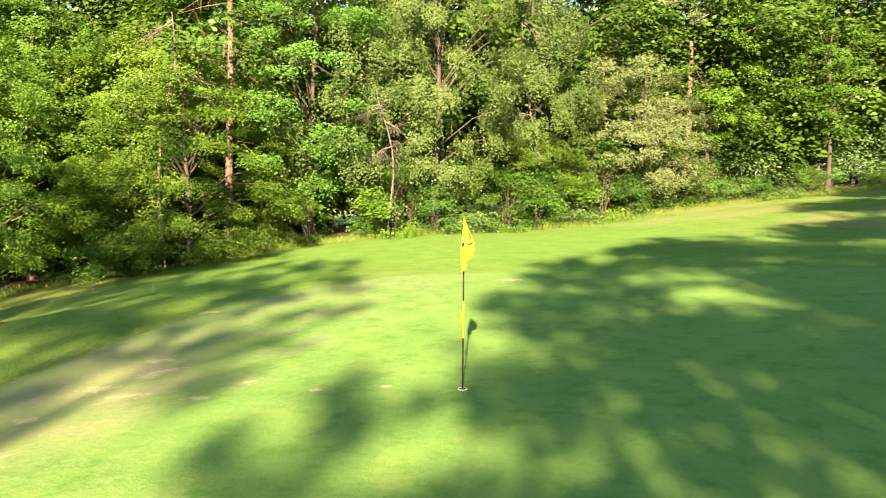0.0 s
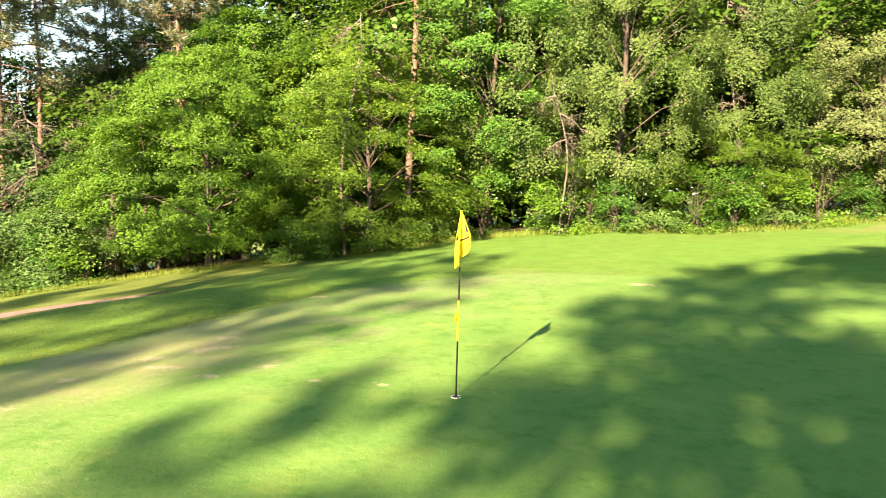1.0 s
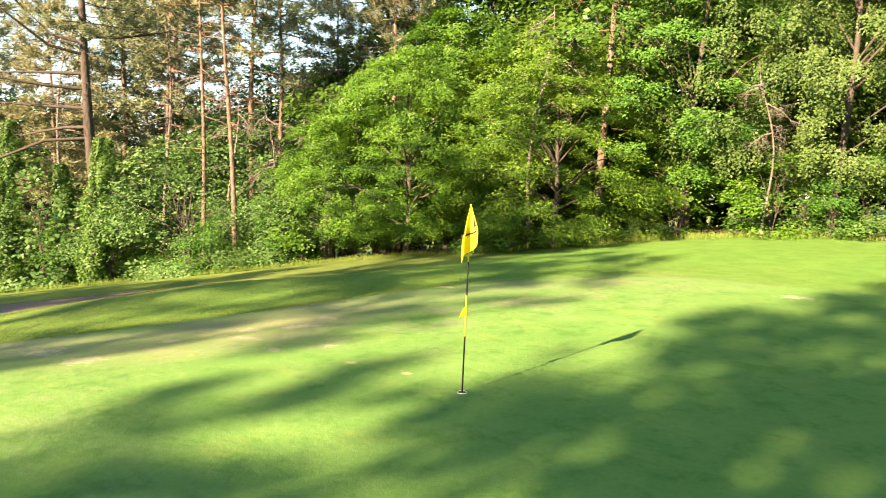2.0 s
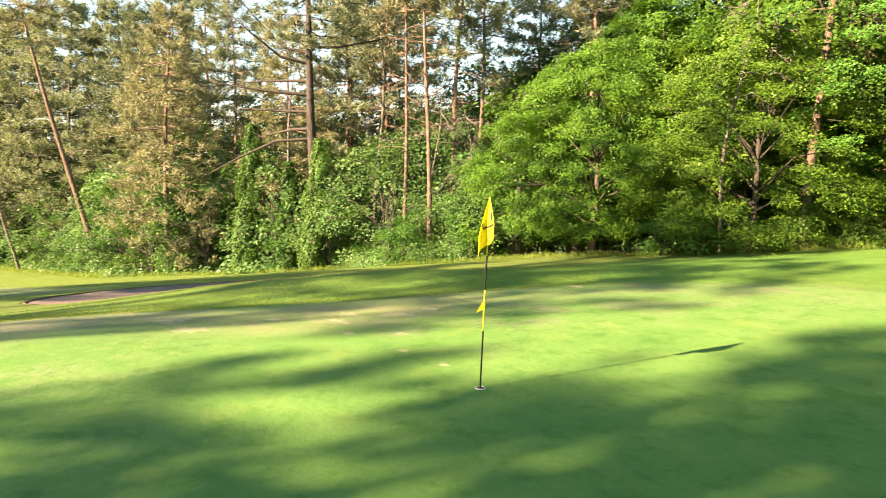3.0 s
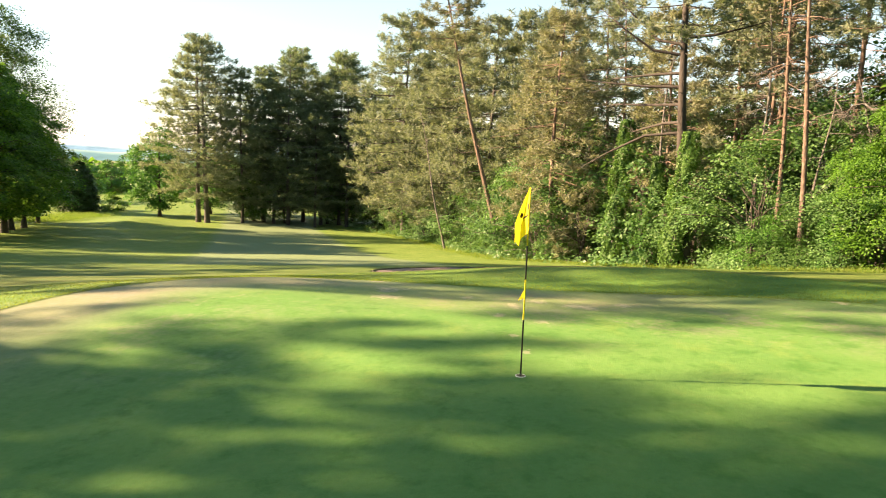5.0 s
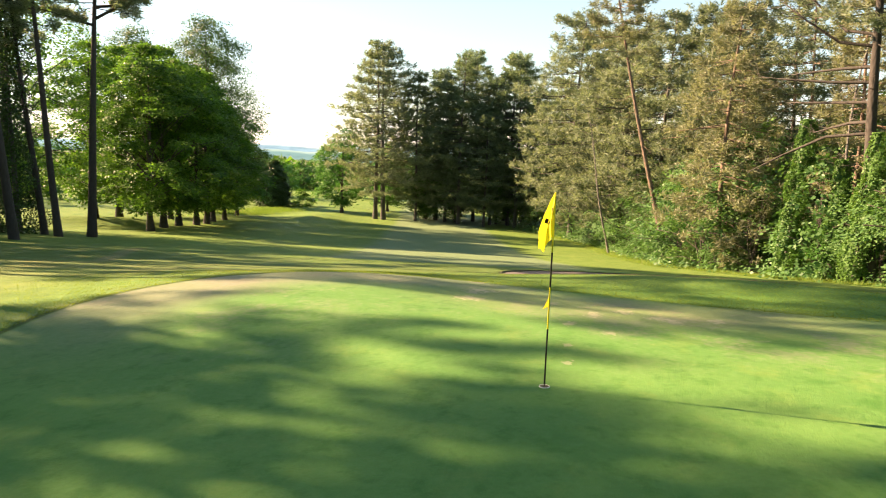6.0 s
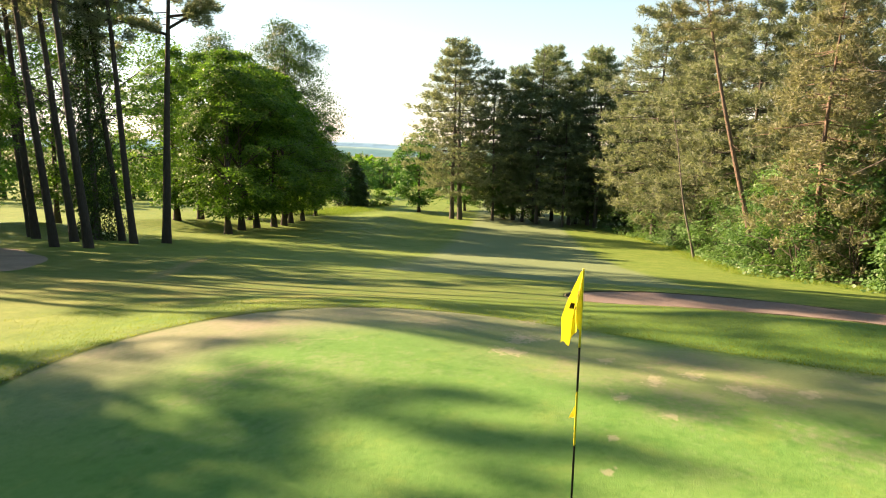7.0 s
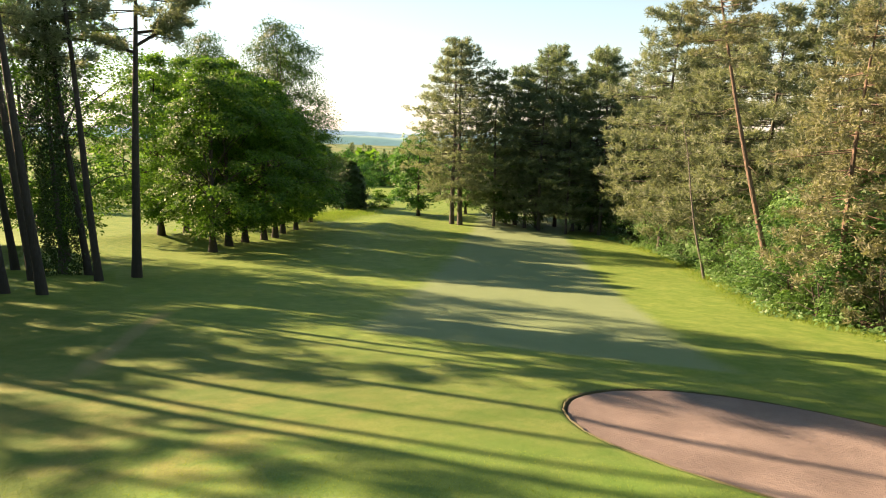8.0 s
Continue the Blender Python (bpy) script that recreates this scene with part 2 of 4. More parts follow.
    # bleached turf with thin cover inside the north-western rim
    bx, by = calc(t, "DIVIDE", calc(t, "ADD", x, 4.9), 1.7), calc(t, "DIVIDE", calc(t, "SUBTRACT", y, 9.6), 4.2)
    thin = calc(t, "ADD", calc(t, "SQRT", calc(t, "ADD", calc(t, "MULTIPLY", bx, bx), calc(t, "MULTIPLY", by, by))), calc(t, "MULTIPLY", calc(t, "SUBTRACT", calc(t, "ADD", mid, fine), 1.0), 1.1))
    thin = calc(t, "SUBTRACT", 1.0, step(t, thin, 0.35, 1.15))
    col = mix(t, calc(t, "MULTIPLY", thin, calc(t, "ADD", 0.35, calc(t, "MULTIPLY", mottle, 0.35))), col, (0.262, 0.245, 0.158))
    north = calc(t, "MULTIPLY", step(t, y, 5.0, 8.5), calc(t, "SUBTRACT", 1.0, step(t, x, -4.0, 0.0)))
    thick = calc(t, "MULTIPLY", calc(t, "MULTIPLY", step(t, out, -0.1, 0.5), calc(t, "SUBTRACT", 1.0, step(t, out, 3.0, 4.5))), north)
    col = mix(t, calc(t, "MULTIPLY", thick, calc(t, "ADD", 0.05, calc(t, "MULTIPLY", tuft, 0.40))), col, (0.082, 0.15, 0.03))
    # small bleached scars
    for sx, sy, sa, sb in SCARS:
        ex, ey = calc(t, "DIVIDE", calc(t, "SUBTRACT", x, sx), sa), calc(t, "DIVIDE", calc(t, "SUBTRACT", y, sy), sb)
        far = calc(t, "ADD", calc(t, "SQRT", calc(t, "ADD", calc(t, "MULTIPLY", ex, ex), calc(t, "MULTIPLY", ey, ey))), calc(t, "MULTIPLY", calc(t, "SUBTRACT", fine, 0.5), 4.0))
        col = mix(t, calc(t, "MULTIPLY", calc(t, "SUBTRACT", 1.0, step(t, far, 0.4, 1.0)), 0.55), col, (0.40, 0.37, 0.28))
    # dark line painted along the cut rim for the shade of the longer grass
    line = calc(t, "MULTIPLY", step(t, out, 0.0, 0.08), calc(t, "SUBTRACT", 1.0, step(t, out, 0.12, 0.32)))
    col = mix(t, calc(t, "MULTIPLY", line, calc(t, "SUBTRACT", 0.75, calc(t, "MULTIPLY", loose, 0.7))), col, (0.05, 0.07, 0.018))
    col = mix(t, calc(t, "MULTIPLY", step(t, blade, 0.5, 0.8), 0.3), col, (0.22, 0.27, 0.06))
    comb = step(t, grain(t, pos, 14.0, 5.0, 0.7), 0.42, 0.62)
    col = mix(t, calc(t, "MULTIPLY", comb, calc(t, "SUBTRACT", 0.42, calc(t, "MULTIPLY", on_green, 0.25))), col, mix(t, 0.55, col, (0.03, 0.06, 0.01)))
    # a pale worn track across the rough
    tx, ty = calc(t, "ADD", x, 18.0), calc(t, "ADD", y, 12.0)
    off = calc(t, "ABSOLUTE", calc(t, "ADD", calc(t, "SUBTRACT", calc(t, "MULTIPLY", tx, 0.53), calc(t, "MULTIPLY", ty, 0.85)), calc(t, "MULTIPLY", wob, 0.3)))
    run = calc(t, "ABSOLUTE", calc(t, "ADD", calc(t, "MULTIPLY", tx, 0.85), calc(t, "MULTIPLY", ty, 0.53)))
    track = calc(t, "MULTIPLY", calc(t, "SUBTRACT", 1.0, step(t, off, 0.15, 0.5)), calc(t, "SUBTRACT", 1.0, step(t, run, 5.0, 7.5)))
    col = mix(t, calc(t, "MULTIPLY", track, 0.5), col, (0.24, 0.21, 0.11))
    # rough side: longer blades, stronger relief
    h = calc(t, "ADD", calc(t, "MULTIPLY", blade, calc(t, "SUBTRACT", 1.0, calc(t, "MULTIPLY", on_green, 0.7))), calc(t, "MULTIPLY", fine, calc(t, "SUBTRACT", 1.6, on_green)))
    # soil brown on steep turf along the bunker's lip, with its shade painted in
    nz = node(t, "ShaderNodeSeparateXYZ", Vector=geo.outputs["True Normal"]).outputs[2]
    col = mix(t, calc(t, "SUBTRACT", 1.0, step(t, nz, 0.72, 0.9)), col, (0.05, 0.045, 0.022))
    b = t.nodes.new("ShaderNodeBump")
    b.inputs["Strength"].default_value, b.inputs["Distance"].default_value = 0.55, 0.03
    t.links.new(h, b.inputs["Height"])
    p = node(t, "ShaderNodeBsdfPrincipled", {"Roughness": 0.75}, Base_Color=col, Normal=b.outputs[0])
    p.inputs["Specular IOR Level"].default_value = 0.12
    finish(t, p.outputs[0])
    return m


def sand_material(name, a, b_):
    m, t = material(name)
    geo = t.nodes.new("ShaderNodeNewGeometry")
    pos = geo.outputs["Position"]
    big, fine = grain(t, pos, 0.5, 4.0), grain(t, pos, 40.0, 4.0)
    w = t.nodes.new("ShaderNodeTexWave")
    t.links.new(pos, w.inputs["Vector"])
    w.inputs["Scale"].default_value, w.inputs["Distortion"].default_value, w.inputs["Detail"].default_value = 2.2, 6.0, 2.0
    col = mix(t, step(t, big, 0.3, 0.7), a, b_)
    scuff = grain(t, pos, 3.2, 5.0, 0.7)
    col = mix(t, calc(t, "MULTIPLY", step(t, scuff, 0.52, 0.7), 0.35), col, tuple(c * 0.62 for c in a))
    col = mix(t, calc(t, "MULTIPLY", step(t, fine, 0.5, 0.75), 0.4), col, tuple(c * 0.6 for c in a))
    bp = t.nodes.new("ShaderNodeBump")
    bp.inputs["Strength"].default_value, bp.inputs["Distance"].default_value = 0.6, 0.04
    t.links.new(calc(t, "ADD", calc(t, "ADD", calc(t, "MULTIPLY", w.outputs["Fac"], 0.5), calc(t, "MULTIPLY", scuff, 1.4)), fine), bp.inputs["Height"])
    p = node(t, "ShaderNodeBsdfPrincipled", {"Roughness": 0.95}, Base_Color=col, Normal=bp.outputs[0])
    finish(t, p.outputs[0])
    return m


TURF = turf_material()
SAND = sand_material("bunker sand", (0.135, 0.108, 0.102), (0.195, 0.158, 0.147))
GRAVEL = sand_material("path gravel", (0.17, 0.145, 0.125), (0.24, 0.21, 0.18))
LEAF_MAPLE = leaf_material("maple leaf", (0.009, 0.042, 0.004), (0.116, 0.244, 0.025), 0.24)
LEAF_HAZEL = leaf_material("hazel leaf", (0.012, 0.052, 0.008), (0.118, 0.275, 0.046), 0.27)
LEAF_HORNBEAM = leaf_material("hornbeam leaf", (0.014, 0.052, 0.005), (0.18, 0.315, 0.034), 0.25)
LEAF_BIRCH = leaf_material("birch leaf", (0.022, 0.056, 0.012), (0.135, 0.215, 0.058), 0.2)
LEAF_GREY = leaf_material("grey-green leaf", (0.035, 0.066, 0.022), (0.165, 0.225, 0.092), 0.2)
LEAF_OAK = leaf_material("oak leaf", (0.015, 0.05, 0.006), (0.085, 0.17, 0.022), 0.25)
LEAF_YEW = leaf_material("yew leaf", (0.018, 0.042, 0.012), (0.06, 0.10, 0.03), 0.1)
LEAF_LIME = leaf_material("lime leaf", (0.016, 0.052, 0.009), (0.148, 0.275, 0.038), 0.48)
LEAF_IVY = leaf_material("ivy leaf", (0.024, 0.072, 0.016), (0.135, 0.245, 0.062), 0.28)
LEAF_SHRUB = leaf_material("shrub leaf", (0.024, 0.078, 0.022), (0.155, 0.275, 0.092), 0.28)
NEEDLE = leaf_material("pine needle", (0.062, 0.088, 0.060), (0.285, 0.325, 0.225), 0.3, 0.6)
NEEDLE_DRY = leaf_material("dry pine needle", (0.078, 0.092, 0.060), (0.275, 0.285, 0.192), 0.3, 0.6)
NEEDLE_DARK = leaf_material("spruce needle", (0.06, 0.09, 0.058), (0.205, 0.255, 0.165), 0.4, 0.6)
LITTER = sand_material("leaf litter", (0.045, 0.035, 0.022), (0.075, 0.058, 0.036))
GRASS = leaf_material("long grass", (0.08, 0.15, 0.02), (0.22, 0.28, 0.07), 0.4)
BARK_PINE = bark_material("pine bark", (0.125, 0.105, 0.09), (0.225, 0.155, 0.118), 4.5, 4.0)
# the backlit look of stand and boughs is put into this dark tone
BARK_DARK = bark_material("dark pine bark", (0.040, 0.037, 0.036), (0.055, 0.048, 0.043))
BARK_GREY = bark_material("grey bark", (0.10, 0.095, 0.086), (0.125, 0.117, 0.104))
BARK_BROWN = bark_material("brown bark", (0.058, 0.052, 0.046), (0.068, 0.060, 0.052))
BARK_DEAD = bark_material("dead wood", (0.185, 0.175, 0.16), (0.23, 0.22, 0.205), ridge=14.0)
YELLOW = plain_material("yellow paint", (0.76, 0.68, 0.03), 0.35)
BLACK = plain_material("black paint", (0.012, 0.012, 0.014), 0.35)
WHITE = plain_material("white plastic", (0.8, 0.8, 0.78), 0.4)
FLAG_CLOTH = cloth_material("yellow cloth", (0.80, 0.76, 0.03))
MARK_CLOTH = cloth_material("black print", (0.03, 0.028, 0.03))
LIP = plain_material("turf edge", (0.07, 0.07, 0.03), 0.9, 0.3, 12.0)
CUP_SHADE = plain_material("cup shade", (0.10, 0.08, 0.05), 0.9)


# ---------- building helpers ----------
def part(name, bm, mat, parent=None, label=""):
    """Links a bmesh, or a ready mesh, as one object under its thing."""
    if isinstance(bm, bmesh.types.BMesh):
        me = bpy.data.meshes.new(name)
        bm.to_mesh(me)
        bm.free()
    else:
        me = bm
    me.name = name
    me.materials.clear()
    me.materials.append(mat)
    ob = new(name, me)
    ob.parent = parent
    return tagged(ob, label)


def mesh_of(name, verts, faces, shade=True):
    me = bpy.data.meshes.new(name)
    me.from_pydata([tuple(v) for v in verts], [], faces)
    if shade:
        me.polygons.foreach_set("use_smooth", [True] * len(me.polygons))
    me.update()
    return me


def quads_mesh(name, v):
    """v: N x 4 x 3 corners of loose quads, each an island of its own."""
    n = len(v)
    me = bpy.data.meshes.new(name)
    me.vertices.add(4 * n)
    me.vertices.foreach_set("co", v.reshape(-1).astype(np.float32))
    me.loops.add(4 * n)
    me.loops.foreach_set("vertex_index", np.arange(4 * n, dtype=np.int32))
    me.polygons.add(n)
    me.polygons.foreach_set("loop_start", np.arange(0, 4 * n, 4, dtype=np.int32))
    me.update(calc_edges=True)
    return me


def blades_mesh(name, v):
    """v: N x 3 x 3 corners of loose slim triangles."""
    n = len(v)
    me = bpy.data.meshes.new(name)
    me.vertices.add(3 * n)
    me.vertices.foreach_set("co", v.reshape(-1).astype(np.float32))
    me.loops.add(3 * n)
    me.loops.foreach_set("vertex_index", np.arange(3 * n, dtype=np.int32))
    me.polygons.add(n)
    me.polygons.foreach_set("loop_start", np.arange(0, 3 * n, 3, dtype=np.int32))
    me.update(calc_edges=True)
    return me


def needles(c, axis, normal, length, width):
    """Corners of needle bundles that start at c and taper along axis."""
    axis = unit(axis)
    side = unit(np.cross(normal, axis)) * (np.asarray(width) / 2)[:, None]
    return np.stack([c - side, c + side, c + axis * np.asarray(length)[:, None]], 1)


def unit(v):
    return v / np.maximum(np.linalg.norm(v, axis=-1, keepdims=True), 1e-9)


def leaves(c, axis, normal, length, width):
    """Corners of leaf blades at c, along axis, facing normal."""
    axis = unit(axis)
    side = unit(np.cross(normal, axis))
    l, w = np.asarray(length)[:, None] / 2, np.asarray(width)[:, None] / 2
    fold = unit(np.cross(axis, side)) * w * 0.35
    return np.stack([c - axis * l, c + side * w + fold - axis * l * 0.15, c + axis * l, c - side * w + fold - axis * l * 0.15], 1)


class Tubes:
    """Collects tapered round limbs into one mesh."""

    def __init__(self):
        self.v, self.f = [], []

    def add(self, pts, radii, sides=6):
        pts = [Vector(p) for p in pts]
        start = len(self.v)
        for i, p in enumerate(pts):
            way = (pts[min(i + 1, len(pts) - 1)] - pts[max(i - 1, 0)]).normalized()
            a = way.orthogonal().normalized() if abs(way.z) < 0.9 else way.cross(Vector((0, 1, 0))).normalized()
            b = way.cross(a)
            for k in range(sides):
                ang = 2 * math.pi * k / sides
                self.v.append(p + (a * math.cos(ang) + b * math.sin(ang)) * radii[i])
        for i in range(len(pts) - 1):
            for k in range(sides):
                q = (k + 1) % sides
                self.f.append((start + i * sides + k, start + i * sides + q, start + (i + 1) * sides + q, start + (i + 1) * sides + k))
        self.f.append(tuple(start + (len(pts) - 1) * sides + k for k in range(sides)))

    def mesh(self, name):
        return mesh_of(name, self.v, self.f)


def stem(height, radius, lean, rng, wander=0.25, steps=12, flare=1.6):
    """The middle line and radii of a trunk."""
    pts, rad = [], []
    ph = rng.uniform(0, 6.28, 2)
    for i in range(steps + 1):
        u = i / steps
        pts.append((lean[0] * u * height + wander * math.sin(u * 5 + ph[0]) * u, lean[1] * u * height + wander * math.sin(u * 4 + ph[1]) * u, u * height - 0.25 * (i == 0)))
        rad.append(radius * (1 - 0.82 * u ** 1.1) * (1 + (flare - 1) * max(0, 1 - u * 14)))
    return pts, rad


def at_height(pts, z):
    for p, q in zip(pts, pts[1:]):
        if q[2] >= z:
            u = (z - p[2]) / max(q[2] - p[2], 1e-6)
            return np.array(p) * (1 - u) + np.array(q) * u
    return np.array(pts[-1])


def tree_root(name, label, category, group=""):
    return tagged(new(name), label, category, group)


def broadleaf(name, label, category, seed, height, radius, base, leaf_mat, bark=None, sprays=420, per=24, size=0.15,
              spray=0.75, hang=0.0, shape=0.75, lean=(0, 0), trunk=0.2, gaps=0.0, group="", stems=1, own_limbs=0, tier=0.0):
    """A broad-leaved tree or shrub: trunk, limbs and a crown of many leafy sprays with gaps between them."""
    rng = np.random.default_rng(seed)
    root = tree_root(name, label, category, group)
    tb = Tubes()
    lines = []
    for k in range(stems):
        ln = lean if stems == 1 else tuple(rng.uniform(-0.22, 0.22, 2))
        pts, rad = stem(height * (0.9 if stems == 1 else rng.uniform(0.6, 0.85)), trunk * (1 if stems == 1 else 0.6), ln, rng, 0.3 if height > 6 else 0.12)
        tb.add(pts, rad, 9 if height > 6 else 6)
        lines.append(pts)
    # crown outline: an uneven, lobed egg, filled with leafy boughs
    nb = max(10, sprays // 9)
    lobes = unit(rng.normal(size=(9, 3)))
    deep = rng.uniform(0.12, 0.34, 9)
    t_ = rng.beta(1.15, 1.25, nb)
    if tier:
        t_ = np.clip((np.round(t_ * (height - base) / tier) * tier + rng.normal(0, 0.36 * tier, nb)) / (height - base), 0.01, 0.99)
    ang = rng.uniform(0, 2 * math.pi, nb)
    prof = np.sin(math.pi * np.clip(t_, 0.02, 0.98) ** shape) ** 0.62
    d = np.stack([np.cos(ang), np.sin(ang), (t_ - 0.5) * 1.6], 1)
    wavy = 1 + (np.maximum(0, unit(d) @ lobes.T - 0.55) * deep * 2.6).sum(1) - 0.12
    rad = radius * prof * wavy * np.where(rng.random(nb) < 0.75, rng.uniform(0.78, 1.0, nb), rng.uniform(0.25, 0.75, nb))
    if gaps:
        hole = unit(rng.normal(size=(7, 3)))
        keep = (unit(d) @ hole.T).max(1) < 1 - gaps * 0.12
        ang, rad, t_ = ang[keep], rad[keep], t_[keep]
        nb = len(ang)
    mid = np.array([at_height(lines[0], base + (height - base) * u * 0.95) for u in t_]) if stems == 1 else np.zeros((nb, 3))
    bc = np.stack([mid[:, 0] + np.cos(ang) * rad, mid[:, 1] + np.sin(ang) * rad, base + (height - base) * t_ - 0.10 * rad * (1 + hang)], 1)
    # limbs reach to some of the boughs
    order = rng.permutation(nb)[: min(24, nb // 2)]
    for k, i in enumerate(order):
        line = lines[rng.integers(len(lines))]
        foot = at_height(line, max(0.3, base * 0.8 + (bc[i, 2] - base) * 0.55))
        knee = (foot + bc[i]) / 2 + np.array([0, 0, 0.12 * rad[i]])
        thick = 0.11 * trunk + 0.008 * rad[i]
        if k < own_limbs:
            lb = Tubes()
            lb.add([foot, knee, bc[i]], [thick, thick * 0.6, 0.012], 5)
            part("limb", lb.mesh("limb"), bark or BARK_BROWN, root)
        else:
            tb.add([foot, knee, bc[i]], [thick, thick * 0.6, 0.012], 5)
    part("trunk", tb.mesh("trunk"), bark or BARK_BROWN, root)
    # every bough carries a flat fan of sprays
    fan = max(3, sprays // nb)
    n = nb * fan
    ob_ = np.repeat(np.arange(nb), fan)
    way = np.stack([np.cos(ang), np.sin(ang), np.zeros(nb)], 1)[ob_]
    across = np.stack([-way[:, 1], way[:, 0], way[:, 2]], 1)
    wide = spray * 1.05
    back = rng.uniform(-0.5, 1.0, n) * wide * 1.3
    c = bc[ob_] - way * back[:, None] + across * rng.normal(0, wide * (0.62 if tier else 0.75), n)[:, None]
    c[:, 2] += rng.normal(0, wide * (0.17 if tier else 0.28), n) + np.where(back > 0, back * 0.12, back * 0.35)
    c[:, 2] = np.maximum(c[:, 2], 0.06)
    ang, rad = ang[ob_], rad[ob_]
    # leaves of every spray
    out = np.stack([np.cos(ang), np.sin(ang), np.zeros(n)], 1)
    tilt = unit(np.stack([out[:, 0] * 0.45, out[:, 1] * 0.45, np.ones(n)], 1) + rng.normal(0, 0.28, (n, 3)))
    m = n * per
    own = np.repeat(np.arange(n), per)
    q = rng.uniform(0, 2 * math.pi, m)
    s_ = spray * rng.uniform(0.65, 1.3, n)[own]
    w = np.sqrt(rng.random(m)) * s_
    e1 = unit(np.cross(tilt, rng.normal(size=(n, 3))))[own]
    e2 = np.cross(tilt[own], e1)
    dirn = e1 * np.cos(q)[:, None] + e2 * np.sin(q)[:, None]
    pos = c[own] + dirn * w[:, None] * (1 - 0.5 * hang) + tilt[own] * rng.normal(0, 0.10 * spray, m)[:, None]
    pos[:, 2] -= 0.35 * w * w / np.maximum(s_, 0.05) + hang * rng.random(m) * s_ * 2.2
    axis = unit(dirn + out[own] * 0.4 - np.array([0, 0, 0.35 + hang]))
    nor = unit(tilt[own] + rng.normal(0, 0.42, (m, 3)) + out[own] * 0.35 * (1 + 2 * hang))
    ln = size * rng.uniform(0.7, 1.35, m)
    part("crown", quads_mesh("crown", leaves(pos, axis, nor, ln, ln * rng.uniform(0.55, 0.8, m))), leaf_mat, root)
    return root


def pine(name, label, seed, height, base, reach, needle, bark=None, lean=(0, 0), trunk=0.24, boughs=64, tufts=9, per=18,
         dead=10, group="", category="pine tree", blade=0.37, up=0.25, side=0.0, big_dead=(), live=()):
    """A pine: tall trunk, whorls of boughs, needles in tufts along their outer parts, dead snags below."""
    rng = np.random.default_rng(seed)
    root = tree_root(name, label, category, group)
    pts, rad = stem(height, trunk, lean, rng, 0.35, 16, 1.25)
    whorl = height / 20
    tb = Tubes()
    tb.add(pts, rad, 10)
    lb, cs, ax = tb, [], []
    for k in range(boughs):
        u = (k + rng.uniform(0, 1)) / boughs
        z = base + (height - base) * u ** 0.9
        z = base + round((z - base) / whorl) * whorl + rng.normal(0, 0.13) * whorl
        foot = at_height(pts, min(z, height * 0.985))
        a = k * 2.4 + rng.uniform(-0.5, 0.5)
        ln = reach * (1 - u ** 2.2 * 0.80) * (0.5 + 0.95 * (noise.noise((math.cos(a) * 0.9, math.sin(a) * 0.9, u * 4.5 + seed)) * 0.5 + 0.5)) * rng.uniform(0.6, 1.15) * (0.7 + 0.3 * math.sin(min(u * 5, 1.57)))
        if side:
            ln *= 1 + side * math.cos(a)
        rise = ln * (up * rng.uniform(0.2, 1.2) - 0.25 * (1 - u))
        way = np.array([math.cos(a), math.sin(a), 0])
        sag = foot + way * ln * 0.55 + np.array([0, 0, rise * 0.3 - 0.04 * ln])
        tip = foot + way * ln + np.array([0, 0, rise])
        th = 0.012 + 0.009 * ln
        lb.add([foot, sag, tip], [th, th * 0.7, 0.012], 5)
        nt = max(4, int(tufts * (0.4 + 0.6 * ln / reach)))
        across = np.array([-way[1], way[0], 0])
        for v in 1.05 - 0.75 * rng.random(nt) ** 1.4:
            b = (foot * (1 - v) ** 2 + 2 * sag * v * (1 - v) + tip * v * v) if v < 1 else tip
            fan = rng.normal(0, 1) * (0.24 * ln * (1.15 - 0.6 * v) + 0.12)
            cs.append(b + across * fan + way * abs(fan) * 0.35 + np.array([0, 0, rng.normal(0.06, 0.16) + 0.10 * abs(fan)]))
            ax.append(unit(way * 0.6 + across * np.sign(fan) * 0.5 + np.array([0, 0, 0.55])))
    for z, a, ln, rise in live:
        foot, way = at_height(pts, z), np.array([math.cos(a), math.sin(a), 0])
        across = np.array([-way[1], way[0], 0])
        line = [foot, foot + way * ln * 0.3 + np.array([0, 0, rise * 0.25]), foot + way * ln * 0.65 + np.array([0, 0, rise * 0.8]), foot + way * ln + np.array([0, 0, rise])]
        lb.add(line, [0.11, 0.09, 0.06, 0.02], 6)
        for v in rng.uniform(0.35, 1.1, int(16 * ln)):
            i = min(int(v * 3), 2)
            b = line[i] + (line[i + 1] - line[i]) * (v * 3 - i)
            fan = rng.normal(0, 0.55)
            cs.append(b + across * fan + np.array([0, 0, rng.normal(0.15, 0.18) - 0.25 * abs(fan)]))
            ax.append(unit(way * 0.6 + across * np.sign(fan) * 0.6 + np.array([0, 0, 0.4])))
    for k in range(dead):
        z = base * rng.uniform(0.45, 1.0)
        foot = at_height(pts, z)
        a, ln = rng.uniform(0, 6.28), rng.uniform(0.5, 2.4)
        way = np.array([math.cos(a), math.sin(a), rng.uniform(-0.5, 0.15)])
        lb.add([foot, foot + way * ln * 0.5 + np.array([0, 0, 0.08]), foot + way * ln], [0.03, 0.018, 0.006], 4)
        for v in rng.uniform(0.35, 0.95, 4):
            p = foot + way * ln * v
            q = p + (way * 0.5 + rng.normal(0, 0.45, 3)) * ln * 0.35
            lb.add([p, (p + q) / 2 + rng.normal(0, 0.06, 3), q], [0.012, 0.009, 0.004], 3)
